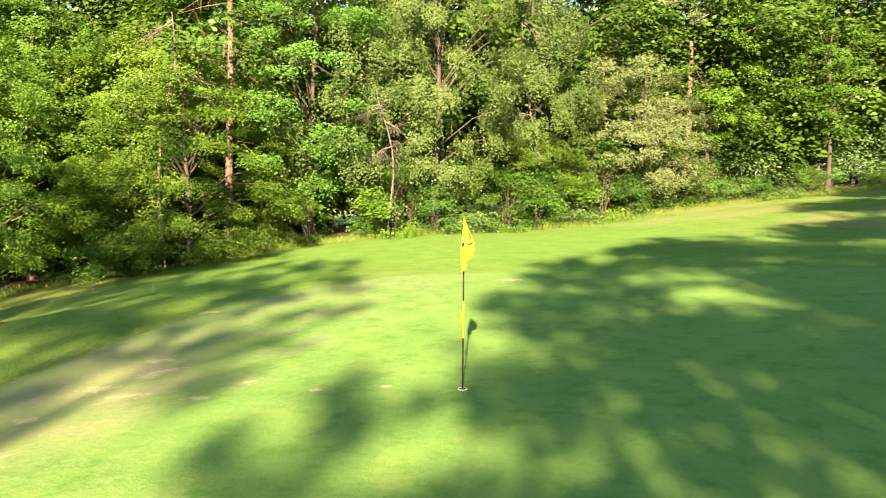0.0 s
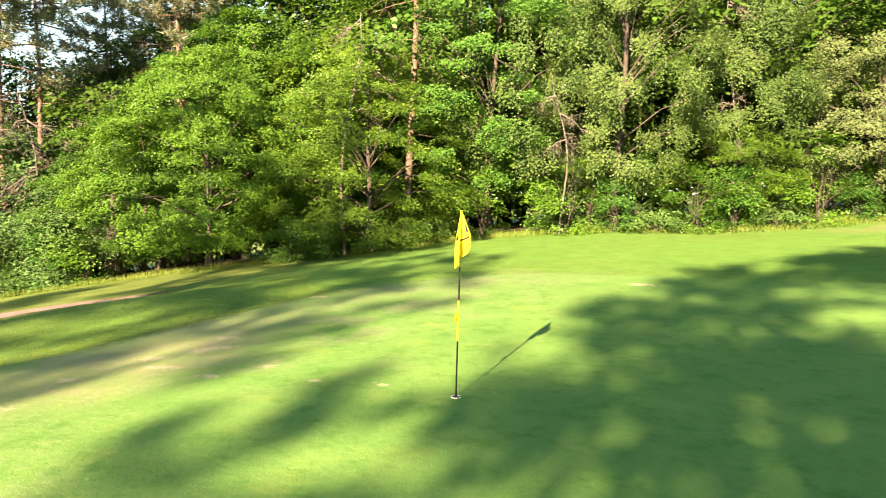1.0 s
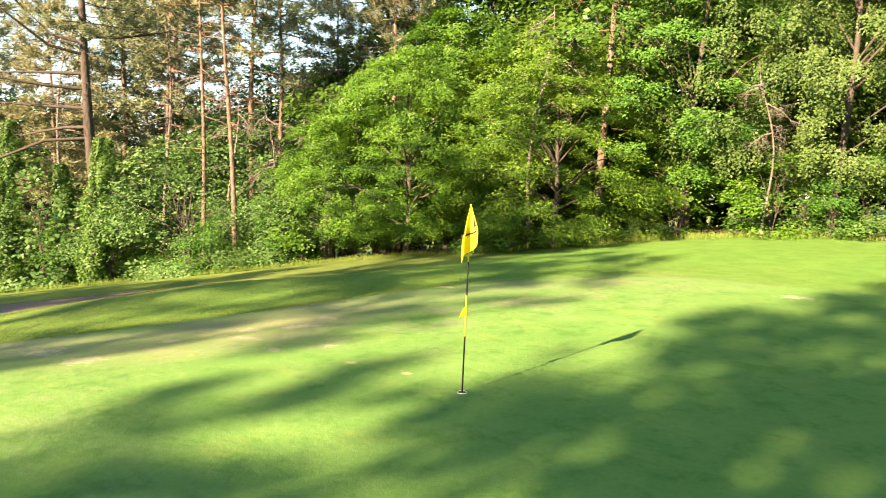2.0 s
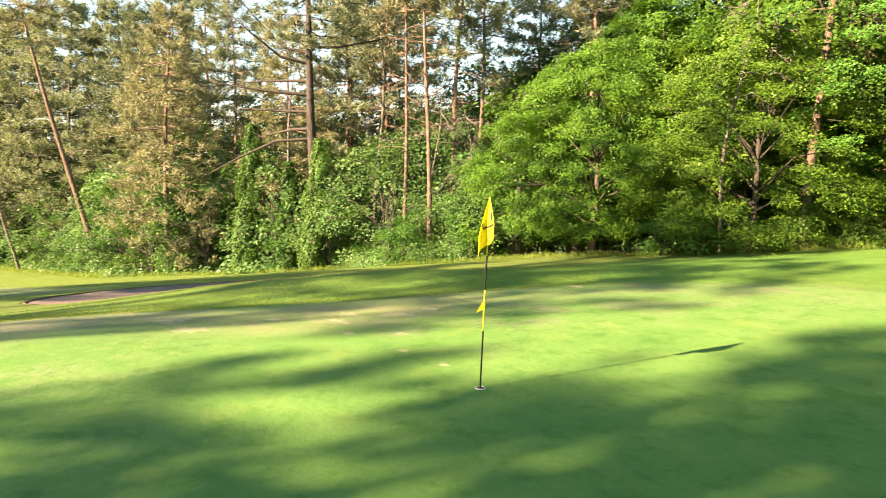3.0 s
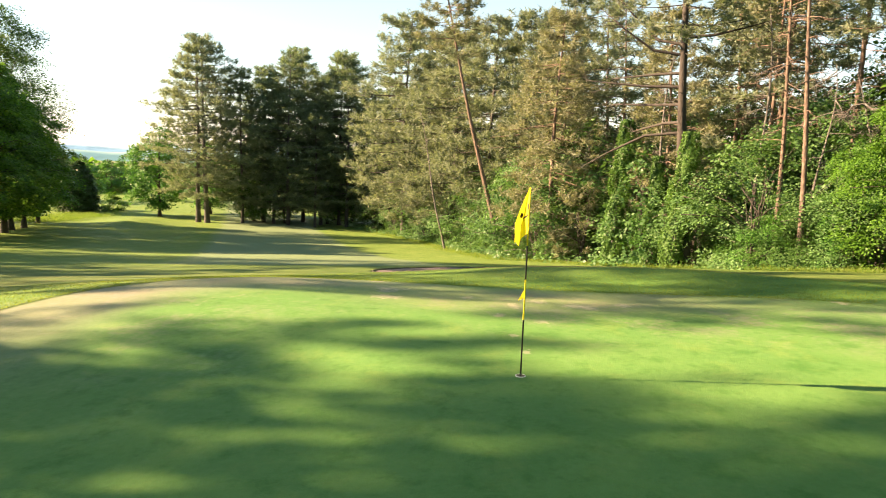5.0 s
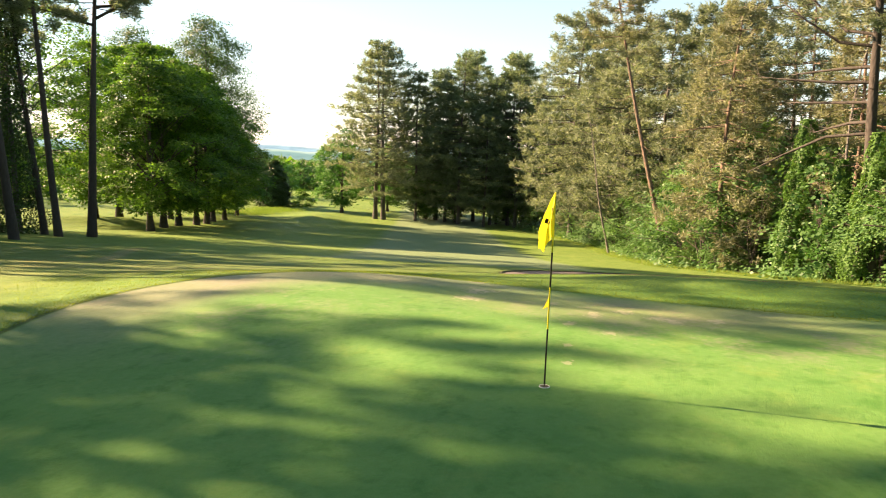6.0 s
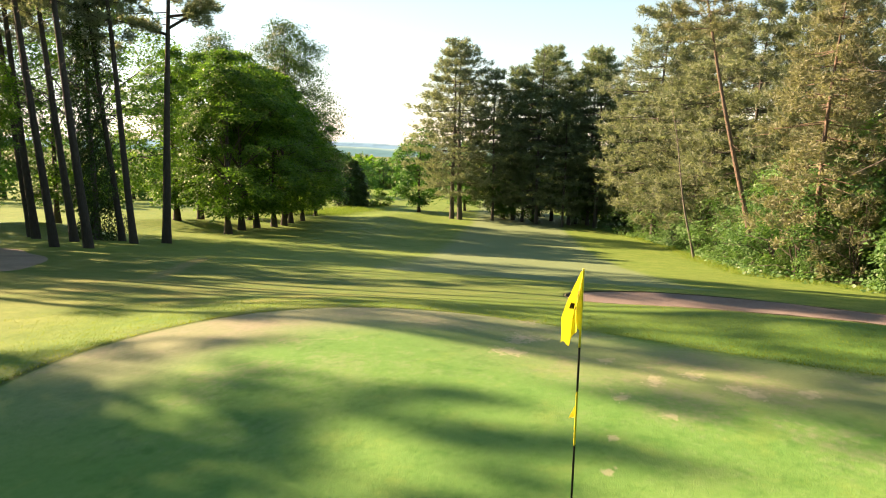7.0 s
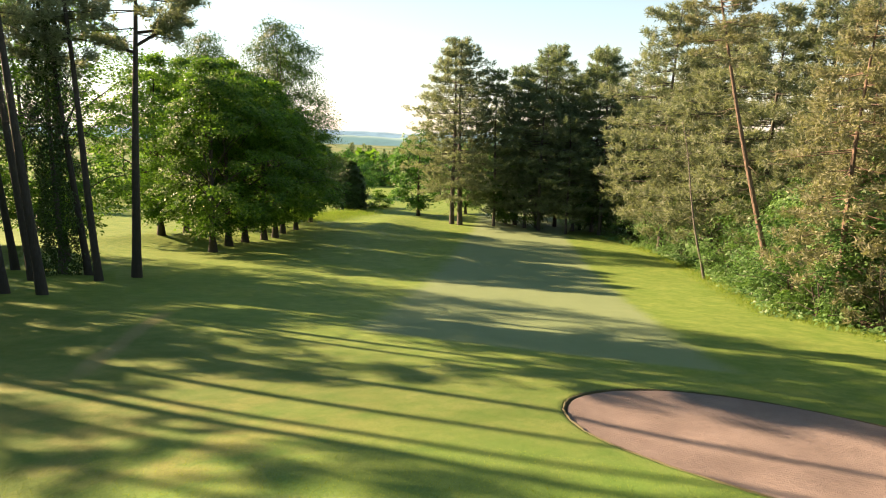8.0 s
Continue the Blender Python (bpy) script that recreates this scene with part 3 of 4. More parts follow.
    for z, a, ln, rise in big_dead:
        foot = at_height(pts, z)
        way = np.array([math.cos(a), math.sin(a), 0])
        bt = Tubes()
        line = [foot, foot + way * ln * 0.35 + np.array([0, 0, rise * 0.1]), foot + way * ln * 0.7 + np.array([0, 0, rise * 0.55]), foot + way * ln + np.array([0, 0, rise])]
        bt.add(line, [0.10, 0.085, 0.055, 0.015], 6)
        for v in rng.uniform(0.35, 0.95, 7):
            p = line[1] * (1 - v) + line[3] * v
            bt.add([p, p + way * 0.5 + rng.normal(0, 0.35, 3), p + way * 1.0 + rng.normal(0, 0.7, 3)], [0.022, 0.014, 0.005], 4)
        # dead wood in dark bark: the backlight is put into the colour
        part("dead_bough", bt.mesh("dead_bough"), BARK_DARK, root, "bare dead grey bough, painted dark as if backlit")
    part("trunk", tb.mesh("trunk"), bark or BARK_PINE, root)
    cs, ax = np.array(cs), np.array(ax)
    n, m = len(cs), len(cs) * per
    own = np.repeat(np.arange(n), per)
    d = unit(rng.normal(size=(m, 3)) * np.array([1, 1, 0.75]) + ax[own] * 0.75)
    ln = blade * rng.uniform(0.6, 1.25, m)
    pos = cs[own] + ax[own] * (rng.uniform(-0.5, 0.5, m) * blade * 1.3)[:, None] + rng.normal(0, 0.10 * blade / 0.37, (m, 3))
    part("crown", blades_mesh("crown", needles(pos, d, rng.normal(size=(m, 3)), ln, ln * 0.21)), needle, root)
    return root


def plant(spots, model, sink=0.0):
    """Sets a tree model at each spot (x, y, scale, turn); the copies share its meshes."""
    mats = []
    for x, y, s, turn in spots:
        mats.append(Matrix.Translation((x, y, on_land(x, y) - sink)) @ Matrix.Rotation(radians(turn), 4, "Z") @ Matrix.Scale(s, 4))
    made = [copy_thing(model, m) for m in mats[1:]]
    model.matrix_basis = mats[0]
    return [model] + made


# ---------- the ground ----------
def spaced(parts):
    out = []
    for a, b, n in parts:
        out += list(np.linspace(a, b, n, endpoint=False))
    return np.array(out + [parts[-1][1]])


def far_out(a, b, n):
    """Ever wider steps from a to b."""
    return np.sign(b) * np.geomspace(abs(a), abs(b), n)


def build_ground():
    xs = np.concatenate([far_out(-140, -4000, 26)[::-1], spaced([(-139, -60, 36), (-60, -23, 36), (-23, -21, 10), (-21, -9, 120), (-9, -6, 15), (-6, 16, 40), (16, 60, 24)]), far_out(64, 4000, 20)])
    ys = np.concatenate([far_out(-72, -4000, 24)[::-1], spaced([(-70, -20, 40), (-20, 2, 40), (2, 3, 5), (3, 21, 150), (21, 60, 38)]), far_out(64, 4000, 20)])
    gx, gy = np.meshgrid(xs, ys, indexing="ij")
    gz = land(gx, gy)
    ny = len(ys)
    verts = np.stack([gx, gy, gz], -1).reshape(-1, 3)
    i, j = np.meshgrid(np.arange(len(xs) - 1), np.arange(ny - 1), indexing="ij")
    a = (i * ny + j).reshape(-1)
    faces = np.stack([a, a + ny, a + ny + 1, a + 1], 1)
    me = mesh_of("ground", verts, faces.tolist())
    return tagged(part("ground", me, TURF), "mown golf course turf sloping down the valley", "ground", kind="structure")


build_ground()


def build_bunker():
    cx, cy, a, b, turn = BUNKER
    verts, faces, rings, n = [], [], 14, 72
    for r in range(rings + 1):
        q = r / rings * 0.99
        for k in range(n):
            th = 2 * math.pi * k / n
            u = a * q * math.cos(th)
            v = b * q * math.sin(th) - 0.2 * math.cos(u * 0.55)
            x, y = cx + u * math.cos(turn) - v * math.sin(turn), cy + u * math.sin(turn) + v * math.cos(turn)
            z = float(land(x, y, False)) - 0.20 - 0.03 * math.sin(th + math.pi) * q + 0.17 * q ** 4 + 0.03 * noise.noise((x * 0.9, y * 0.9, 0))
            verts.append((x, y, z))
    for r in range(rings):
        for k in range(n):
            q = (k + 1) % n
            faces.append((r * n + k, (r + 1) * n + k, (r + 1) * n + q, r * n + q))
    me = mesh_of("bunker_sand", verts, faces)
    return tagged(part("bunker_sand", me, SAND), "raked pinkish brown sand in a grass-lipped bunker", "sand bunker", kind="structure")


build_bunker()

def build_lip():
    """The cut turf edge that stands over the sand, its shade painted dark."""
    cx, cy, a, b, turn = BUNKER
    verts, faces, n = [], [], 220
    prof = ((0.988, -0.20), (0.993, -0.06), (0.997, -0.012), (1.001, 0.012), (1.005, 0.008), (1.009, -0.05))
    for k in range(n):
        th = 2 * math.pi * k / n
        ragged = 0.006 * noise.noise((k * 0.9, 1.5, 0)) + 0.008 * noise.noise((k * 0.21, 3.5, 0))
        for q, dz in prof:
            u = a * (q + ragged) * math.cos(th)
            v = b * (q + ragged) * math.sin(th) - 0.2 * math.cos(u * 0.55)
            x, y = cx + u * math.cos(turn) - v * math.sin(turn), cy + u * math.sin(turn) + v * math.cos(turn)
            z = float(land(x, y, False)) + float(mound(x, y))
            verts.append((x, y, z + dz + 0.02 * noise.noise((k * 0.5, 7.0, 0))))
    m = len(prof)
    for k in range(n):
        for j in range(m - 1):
            q = (k + 1) % n
            faces.append((k * m + j, q * m + j, q * m + j + 1, k * m + j + 1))
    return tagged(part("bunker_lip", mesh_of("bunker_lip", verts, faces), LIP), "cut turf edge round the sand bunker, its shade painted dark", "turf edge", kind="structure")


build_lip()

# ---------- the flag in its hole ----------
HOLE = Vector((0.25, 8.75, on_land(0.25, 8.75)))


def ring(bm, z, r, n, x=0.0, y=0.0):
    return [bm.verts.new((x + r * math.cos(2 * math.pi * k / n), y + r * math.sin(2 * math.pi * k / n), z)) for k in range(n)]


def lathe(profile, n=20, close=True):
    bm = bmesh.new()
    rows = [ring(bm, z, r, n) for r, z in profile]
    for p, q in zip(rows, rows[1:]):
        for k in range(n):
            f = bm.faces.new((p[k], p[(k + 1) % n], q[(k + 1) % n], q[k]))
            f.smooth = True
    if close:
        bm.faces.new(rows[-1])
        bm.faces.new(list(reversed(rows[0])))
    return bm


def cloth_point(u, v):
    """The hanging flag: u along the folded cloth from the stick, v down from its top corner."""
    turns = (Vector((0.008, 0.0, 0)), Vector((0.12, -0.010, 0)), Vector((-0.040, -0.080, 0)), Vector((0.042, -0.155, 0)))
    k = min(int(u * 3), 2)
    f = u * 3 - k
    p = turns[k].lerp(turns[k + 1], f * f * (3 - 2 * f))
    spread = 0.05 + 0.95 * min(1.0, v * 1.5) ** 0.9
    ease = 0.010 * math.sin(u * 13 + v * 5)
    drop = (0.50, 0.40, 0.63, 0.60)
    fall = drop[k] + (drop[k + 1] - drop[k]) * f
    return Vector((p.x * spread + ease * v, p.y * spread - ease * v, 2.12 - fall * v - 0.015 * math.sin(u * 19) * v))


def sheet(point, u0, u1, v0, v1, nu, nv, lift=0.0):
    bm = bmesh.new()
    g = [[bm.verts.new(point(u0 + (u1 - u0) * i / nu, v0 + (v1 - v0) * j / nv)) for j in range(nv + 1)] for i in range(nu + 1)]
    for i in range(nu):
        for j in range(nv):
            f = bm.faces.new((g[i][j], g[i + 1][j], g[i + 1][j + 1], g[i][j + 1]))
            f.smooth = True
    if lift:
        bm.normal_update()
        for v in bm.verts:
            v.co += v.normal * lift
    return bm


def build_flag():
    root = tagged(new("golf_flag"), "yellow flag hanging on a black and yellow striped stick", "golf flag")
    root.location = HOLE
    r = 0.0095
    for name, z0, z1, mat in (("stick_foot", -0.10, 0.65, BLACK), ("stick_middle", 0.65, 1.11, YELLOW), ("stick_band", 1.11, 1.49, BLACK), ("stick_top", 1.49, 2.13, YELLOW)):
        part(name, lathe([(r * 0.97, z0), (r, z0 + 0.004), (r, z1 - 0.004), (r * 0.97, z1)]), mat, root, "glossy black section" if mat is BLACK else "glossy yellow section")
    cloth = part("flag_cloth", sheet(cloth_point, 0.0, 1.0, 0.0, 1.0, 36, 20), FLAG_CLOTH, root, "creased yellow cloth")
    for k, (u0, u1, v0, v1) in enumerate(((0.38, 0.58, 0.59, 0.63), (0.38, 0.43, 0.32, 0.50), (0.74, 0.84, 0.44, 0.52), (0.60, 0.70, 0.63, 0.66))):
        for side in (0.004, -0.004):
            part("print_mark", sheet(cloth_point, u0, u1, v0, v1, 8, 6, side), MARK_CLOTH, cloth, "dark printed bar")
    bm = bmesh.new()
    p = [bm.verts.new(c) for c in ((0.009, 0, 1.015), (0.009, 0, 0.90), (-0.05, -0.07, 0.855), (-0.03, -0.02, 0.95))]
    bm.faces.new((p[0], p[3], p[2], p[1]))
    bmesh.ops.solidify(bm, geom=bm.faces[:], thickness=0.006)
    part("pennant", bm, FLAG_CLOTH, root, "small yellow plastic pennant")
    return root


build_flag()
cup = tagged(new("hole_cup"), "white-rimmed cup sunk in the putting green", "golf hole")
cup.location = HOLE
part("cup_rim", lathe([(0.052, -0.10), (0.052, 0.006), (0.055, 0.008), (0.059, 0.003), (0.059, -0.02)], 28, False), WHITE, cup)
# a dark disc level with the turf stands in for the shaded hole
part("cup_shade", lathe([(0.0515, -0.006), (0.0515, 0.0045)], 28), CUP_SHADE, cup)

# ---------- the wood along the north side ----------
EDGE_WOOD = "trees at the wood's edge"
INNER = "trees inside the wood"
plant([(-18.3, 28.8, 1.0, 20), (-22.6, 29.4, 0.86, 140), (-19.4, 33.4, 1.3, 250)],
      broadleaf("maple_tree", "bright green maple with drooping boughs over the grass edge", "maple tree", 11, 10.2, 5.0, 1.5, LEAF_MAPLE, sprays=1800, per=52, size=0.088, spray=0.46, trunk=0.16, group=EDGE_WOOD, own_limbs=5, tier=1.15, hang=0.28))
plant([(-10.7, 29.9, 1.0, 0), (-14.6, 35.0, 1.35, 90), (4.3, 37.0, 0.62, 250)],
      broadleaf("hornbeam_tree", "dense rounded yellow-green hornbeam at the wood's edge", "hornbeam tree", 12, 8.6, 4.5, 0.5, LEAF_HORNBEAM, sprays=2000, per=46, size=0.085, spray=0.46, trunk=0.14, group=EDGE_WOOD, own_limbs=5, tier=0.8))
plant([(-6.2, 33.4, 1.0, 40), (-21.5, 35.5, 1.0, 210)],
      broadleaf("beech_tree", "fresh green beech with layered boughs behind the edge", "beech tree", 16, 14.0, 4.0, 2.2, LEAF_HAZEL, sprays=1400, per=40, size=0.10, spray=0.5, trunk=0.18, group=EDGE_WOOD, own_limbs=4, tier=1.0))
plant([(-0.4, 33.4, 1.0, 0), (4.8, 38.2, 1.05, 70), (-3.6, 36.0, 1.2, 120)],
      broadleaf("birch_tree", "tall birch with hanging olive-green twigs", "birch tree", 13, 14.5, 4.0, 2.6, LEAF_BIRCH, sprays=1250, per=48, size=0.088, spray=0.40, hang=0.85, trunk=0.17, group=EDGE_WOOD, own_limbs=5))
plant([(10.9, 38.9, 1.0, 30), (9.0, 43.0, 1.2, 100)],
      broadleaf("birch_tree", "grey-green weeping birch in front of the wood", "birch tree", 15, 8.8, 3.7, 1.3, LEAF_GREY, sprays=950, per=44, size=0.09, spray=0.46, hang=0.3, trunk=0.2, group=EDGE_WOOD, own_limbs=5, tier=0.8))
# the last four stand unseen in the south, added to cast dappled shade
plant([(16.2, 43.8, 1.0, 80), (24.0, 44.6, 0.92, 200), (-9.8, -30.5, 1.1, 30), (-19.5, -29.5, 1.12, 130), (-17.2, -27.0, 0.95, 310), (-13.6, -28.5, 0.85, 200)],
      broadleaf("ash_tree", "light green ash over the dark wood, four more unseen for shade", "ash tree", 17, 13.5, 3.3, 4.2, LEAF_MAPLE, sprays=560, per=40, size=0.12, spray=0.5, trunk=0.15, group=EDGE_WOOD, own_limbs=5, tier=1.3, hang=0.2))
plant([(-11, 36, 1.0, 0), (-1.5, 40.5, 1.05, 60), (-17, 38.5, 1.05, 160), (-25, 35.5, 0.85, 220), (5, 44, 1.1, 300), (13, 50, 1.15, 30), (18, 47.5, 1.1, 200), (24.5, 47, 1.1, 100), (14, 46, 1.0, 300), (-8, 44, 1.2, 10), (-24.5, 39, 0.8, 130), (-14, 43, 1.1, 260), (-20, 46, 1.2, 10), (-21.5, 40, 1.1, 10), (31, 48, 1.1, 20), (16.5, 52, 0.95, 50), (23, 53.5, 1.0, 190), (30, 54, 1.0, 310), (20, 51, 1.3, 80), (27, 52, 1.3, 150), (35, 51, 1.25, 230), (9, 49, 1.25, 15), (-2, 48, 1.25, 50), (-30, 42, 0.75, 70), (-38, 35.5, 0.85, 140), (-33, 37, 0.8, 220), (-30.6, 34.2, 0.72, 40), (-27.2, 36.0, 0.82, 330)],
      broadleaf("oak_tree", "tall dark green oak inside the wood", "oak tree", 14, 17.5, 5.4, 3.2, LEAF_OAK, sprays=760, per=14, size=0.26, spray=1.05, trunk=0.3, group=INNER))


def along(line, gap, rng, jitter, lo=0.75, hi=1.25):
    """Spots along a broken line, about gap apart."""
    out = []
    for p, q in zip(line, line[1:]):
        p, q = Vector(p), Vector(q)
        n = max(1, round((q - p).length / gap))
        for i in range(n):
            s = p.lerp(q, (i + rng.uniform(0.2, 0.8)) / n)
            out.append((s.x + rng.normal(0, jitter), s.y + rng.normal(0, jitter), rng.uniform(lo, hi), rng.uniform(0, 360)))
    return out


EDGE = [(-111, -9), (-106, -3.5), (-83, 5.5), (-68, 9.5), (-49, 13.5), (-42, 19), (-33, 23.8), (-26, 25.2), (-21, 28.2), (-16, 30.6), (-10, 32.5), (0, 34.5), (5, 36.5), (10, 39.5), (14, 43), (24, 45), (40, 47)]
rng = np.random.default_rng(5)
spots = [(x, y, k * (0.5 if x > 17 else 1.0), r) for x, y, k, r in along(EDGE, 1.8, rng, 0.4) if not -24.3 < x < -15.0] + [(-11.9, 28.2, 0.7, 40), (-10.2, 30.2, 0.6, 90), (-12.8, 28.9, 0.55, 10), (-13.6, 28.1, 0.75, 30), (-15.0, 28.7, 0.6, 80)] + [(x, y, k, 57 * i) for i, (x, y, k) in enumerate(((-2.2, 31.6, 0.9), (-0.3, 32.1, 0.8), (1.4, 32.6, 0.9), (3.0, 33.3, 0.8), (4.6, 34.2, 1.0), (6.4, 35.3, 0.85), (8.2, 36.4, 0.95), (9.8, 37.4, 0.8), (11.4, 39.4, 0.9), (13.2, 41.2, 1.0), (15.5, 42.6, 0.9), (18.0, 43.6, 1.0)))]


def forest_floor():
    """Dead leaves on the ground from the wood's edge inward."""
    p = np.array(EDGE, float)
    way = unit(np.gradient(p, axis=0))
    inward = np.stack([-way[:, 1], way[:, 0]], 1)
    inward *= np.sign(inward[:, 1:2])
    verts, faces, deep = [], [], (0.9, 2.5, 5.0, 8.0, 12.0, 17.0)
    us = np.linspace(0, len(p) - 1, 120)
    for u in us:
        i = min(int(u), len(p) - 2)
        a, n = p[i] + (p[i + 1] - p[i]) * (u - i), inward[i] + (inward[i + 1] - inward[i]) * (u - i)
        for k, d in enumerate(deep):
            d = d + (0.7 * noise.noise((u * 3.1, 0.5, 2)) if k == 0 else 0)
            x, y = a + n * d
            verts.append((x, y, float(land(x, y)) + (0.04 if k else 0.012)))
    m = len(deep)
    for k in range(len(us) - 1):
        for j in range(m - 1):
            faces.append((k * m + j, (k + 1) * m + j, (k + 1) * m + j + 1, k * m + j + 1))
    return tagged(part("forest_floor", mesh_of("forest_floor", verts, faces), LITTER), "dark brown leaf litter under the trees", "forest floor", kind="structure")


forest_floor()
BUSHES = "bushes along the wood"
spots += [(-26.9, 23.2, 1.0, 15), (-25.4, 23.9, 1.1, 100), (-28.2, 22.9, 0.9, 200), (-24.4, 25.6, 1.1, 300), (-23.4, 26.6, 1.0, 50), (-29.8, 23.3, 1.0, 160),
          (18.6, 41.6, 0.55, 10), (20.2, 41.6, 0.6, 70), (21.6, 41.9, 0.5, 190), (16.6, 41.9, 0.6, 250)]
near, west, away = [p for p in spots if p[0] > -24], [p for p in spots if -38 < p[0] <= -24], [p for p in spots if p[0] <= -38]
for own, fine, hazel, elder in ((near, 1.0, LEAF_HAZEL, LEAF_MAPLE), (west, 1.6, LEAF_HAZEL, LEAF_SHRUB), (away, 0.5, LEAF_SHRUB, LEAF_SHRUB)):
    n, big = int(22 * fine), 1 / math.sqrt(fine)
    plant(own[0::3], broadleaf("hazel_bush", "leafy green hazel bush along the wood's edge", "bush", 21, 2.8, 1.5, 0.0, hazel, sprays=150, per=n, size=0.105 * big, spray=0.42, stems=5, trunk=0.05, shape=0.6, group=BUSHES), 0.1)
    plant(own[1::3], broadleaf("bramble_bush", "low tangled green bramble bush along the wood's edge", "bush", 22, 1.6, 1.4, 0.0, LEAF_IVY, sprays=120, per=n, size=0.10 * big, spray=0.38, stems=5, trunk=0.04, shape=0.5, group=BUSHES), 0.1)
    plant([(x, y, k * (1.75 if x < -24 else 1.0), r) for x, y, k, r in own[2::3]],
          broadleaf("elder_bush", "bright green elder bush along the wood's edge", "bush", 23, 3.8, 1.8, 0.0, elder, sprays=190, per=n, size=(0.12 if own is near else 0.092) * big, spray=0.48, stems=5, trunk=0.06, shape=0.65, group=BUSHES), 0.1)
# taller undergrowth behind them, beneath the pines
deep = along([(-66, 20), (-54, 25), (-46, 29), (-36, 34), (-25, 37)], 3.2, rng, 0.8, 1.35, 1.75) + along([(-104, 1), (-83, 9.5), (-67, 13.5), (-50, 18), (-43, 25), (-33, 29.5), (-26, 32)], 2.4, rng, 0.9, 1.15, 1.8)
plant(deep[0::2] + [(-25.6, 26.3, 0.75, 10), (-27.6, 25.4, 0.7, 130), (-29.4, 25.6, 0.8, 250), (-24.6, 28.4, 0.85, 70)] + along([(11, 46.5), (22, 48.5), (42, 49)], 1.5, rng, 0.5, 0.9, 1.3) + along([(12, 49), (23, 51), (44, 51.5)], 1.6, rng, 0.5, 1.0, 1.4), broadleaf("field_maple", "young green field maple under the pines", "maple tree", 24, 6.2, 2.3, 0.4, LEAF_SHRUB, sprays=300, per=18, size=0.145, spray=0.6, trunk=0.07, shape=0.7, group=INNER, own_limbs=16), 0.1)
plant(deep[1::2], broadleaf("beech_sapling", "slim bright green beech sapling under the pines", "beech tree", 25, 7.4, 1.8, 0.3, LEAF_SHRUB, sprays=270, per=18, size=0.16, spray=0.55, trunk=0.07, shape=0.8, group=INNER, own_limbs=24), 0.1)
far_deep = along([(-117, -33), (-116, -20), (-117, -6), (-100, 9), (-80, 17), (-64, 22), (-50, 30), (-38, 38), (-26, 43), (-10, 50), (8, 55), (26, 56), (44, 54)], 5.2, rng, 1.2, 0.8, 1.2)
far_deep += along([(-24, 41), (-2, 45), (22, 50)], 5.5, rng, 0.8, 1.15, 1.45)
far_deep += along([(-126, -36), (-124, -8), (-106, 16), (-88, 24), (-70, 32), (-56, 42), (-42, 50), (-28, 52)], 6.5, rng, 1.2, 1.15, 1.5)
far_deep += along([(-72, 24), (-58, 30), (-48, 34), (-38, 39), (-27, 41)], 3.6, rng, 0.8, 1.05, 1.25)
far_deep += along([(-30, 39), (-18, 42), (-4, 44), (8, 48)], 4.0, rng, 0.8, 1.35, 1.6)
# unseen rows added round the south and east, behind the shade trees, blocking skylight
far_deep += along([(-8, -54), (8, -49), (28, -40), (42, -28), (50, -8), (52, 20), (46, 44)], 7.0, rng, 1.2, 1.2, 1.6)
far_deep = [(x, y, k * (0.95 if -80 < x < -23 and y > 10 else 1.0), r) for x, y, k, r in far_deep]
plant(far_deep, broadleaf("beech_tree", "dark green beech deep inside the wood, some added unseen against skylight", "beech tree", 26, 14, 4.4, 0.8, LEAF_OAK, sprays=300, per=18, size=0.29, spray=1.05, trunk=0.22, group=INNER))


# ---------- bare and dead trees ----------
def dead_tree(seed, height, reach, label, lean=(0, 0), forks=12, trunk=0.09, droop=0.1, group=""):
    """A bare dead tree: each pale branch forks into finer twigs."""
    rng = np.random.default_rng(seed)
    root = tree_root("dead_tree", label, "dead tree", group)
    pts, rad = stem(height, trunk, lean, rng, 0.55, 10, 1.3)
    tb = Tubes()
    tb.add(pts, rad, 8)
    part("trunk", tb.mesh("trunk"), BARK_DEAD, root)
    for k in range(forks):
        u = rng.uniform(0.35, 0.98)
        foot = at_height(pts, height * u)
        a = rng.uniform(0, 6.28)
        ln = reach * rng.uniform(0.5, 1.0) * (1.25 - 0.6 * u)
        way = np.array([math.cos(a), math.sin(a), rng.uniform(-0.2, 0.5) - droop])
        br = Tubes()
        p1, p2 = foot + way * ln * 0.5 + rng.normal(0, 0.1, 3), foot + way * ln + np.array([0, 0, -droop * ln * 0.6])
        br.add([foot, p1, p2], [0.035, 0.024, 0.008], 5)
        for v in rng.uniform(0.25, 1.0, 9):
            p = foot * (1 - v) ** 2 + 2 * p1 * v * (1 - v) + p2 * v * v
            q = p + way * 0.3 * ln * rng.uniform(0.3, 0.8) + rng.normal(0, 0.22, 3) + np.array([0, 0, -droop * 0.5])
            br.add([p, (p + q) / 2 + rng.normal(0, 0.05, 3), q], [0.013, 0.009, 0.004], 4)
            for w in (0.4, 0.7, 0.95):
                o = p * (1 - w) + q * w
                br.add([o, o + rng.normal(0, 0.22, 3) + way * 0.12], [0.006, 0.003], 3)
        part("branch", br.mesh("branch"), BARK_DEAD, root)
    return root


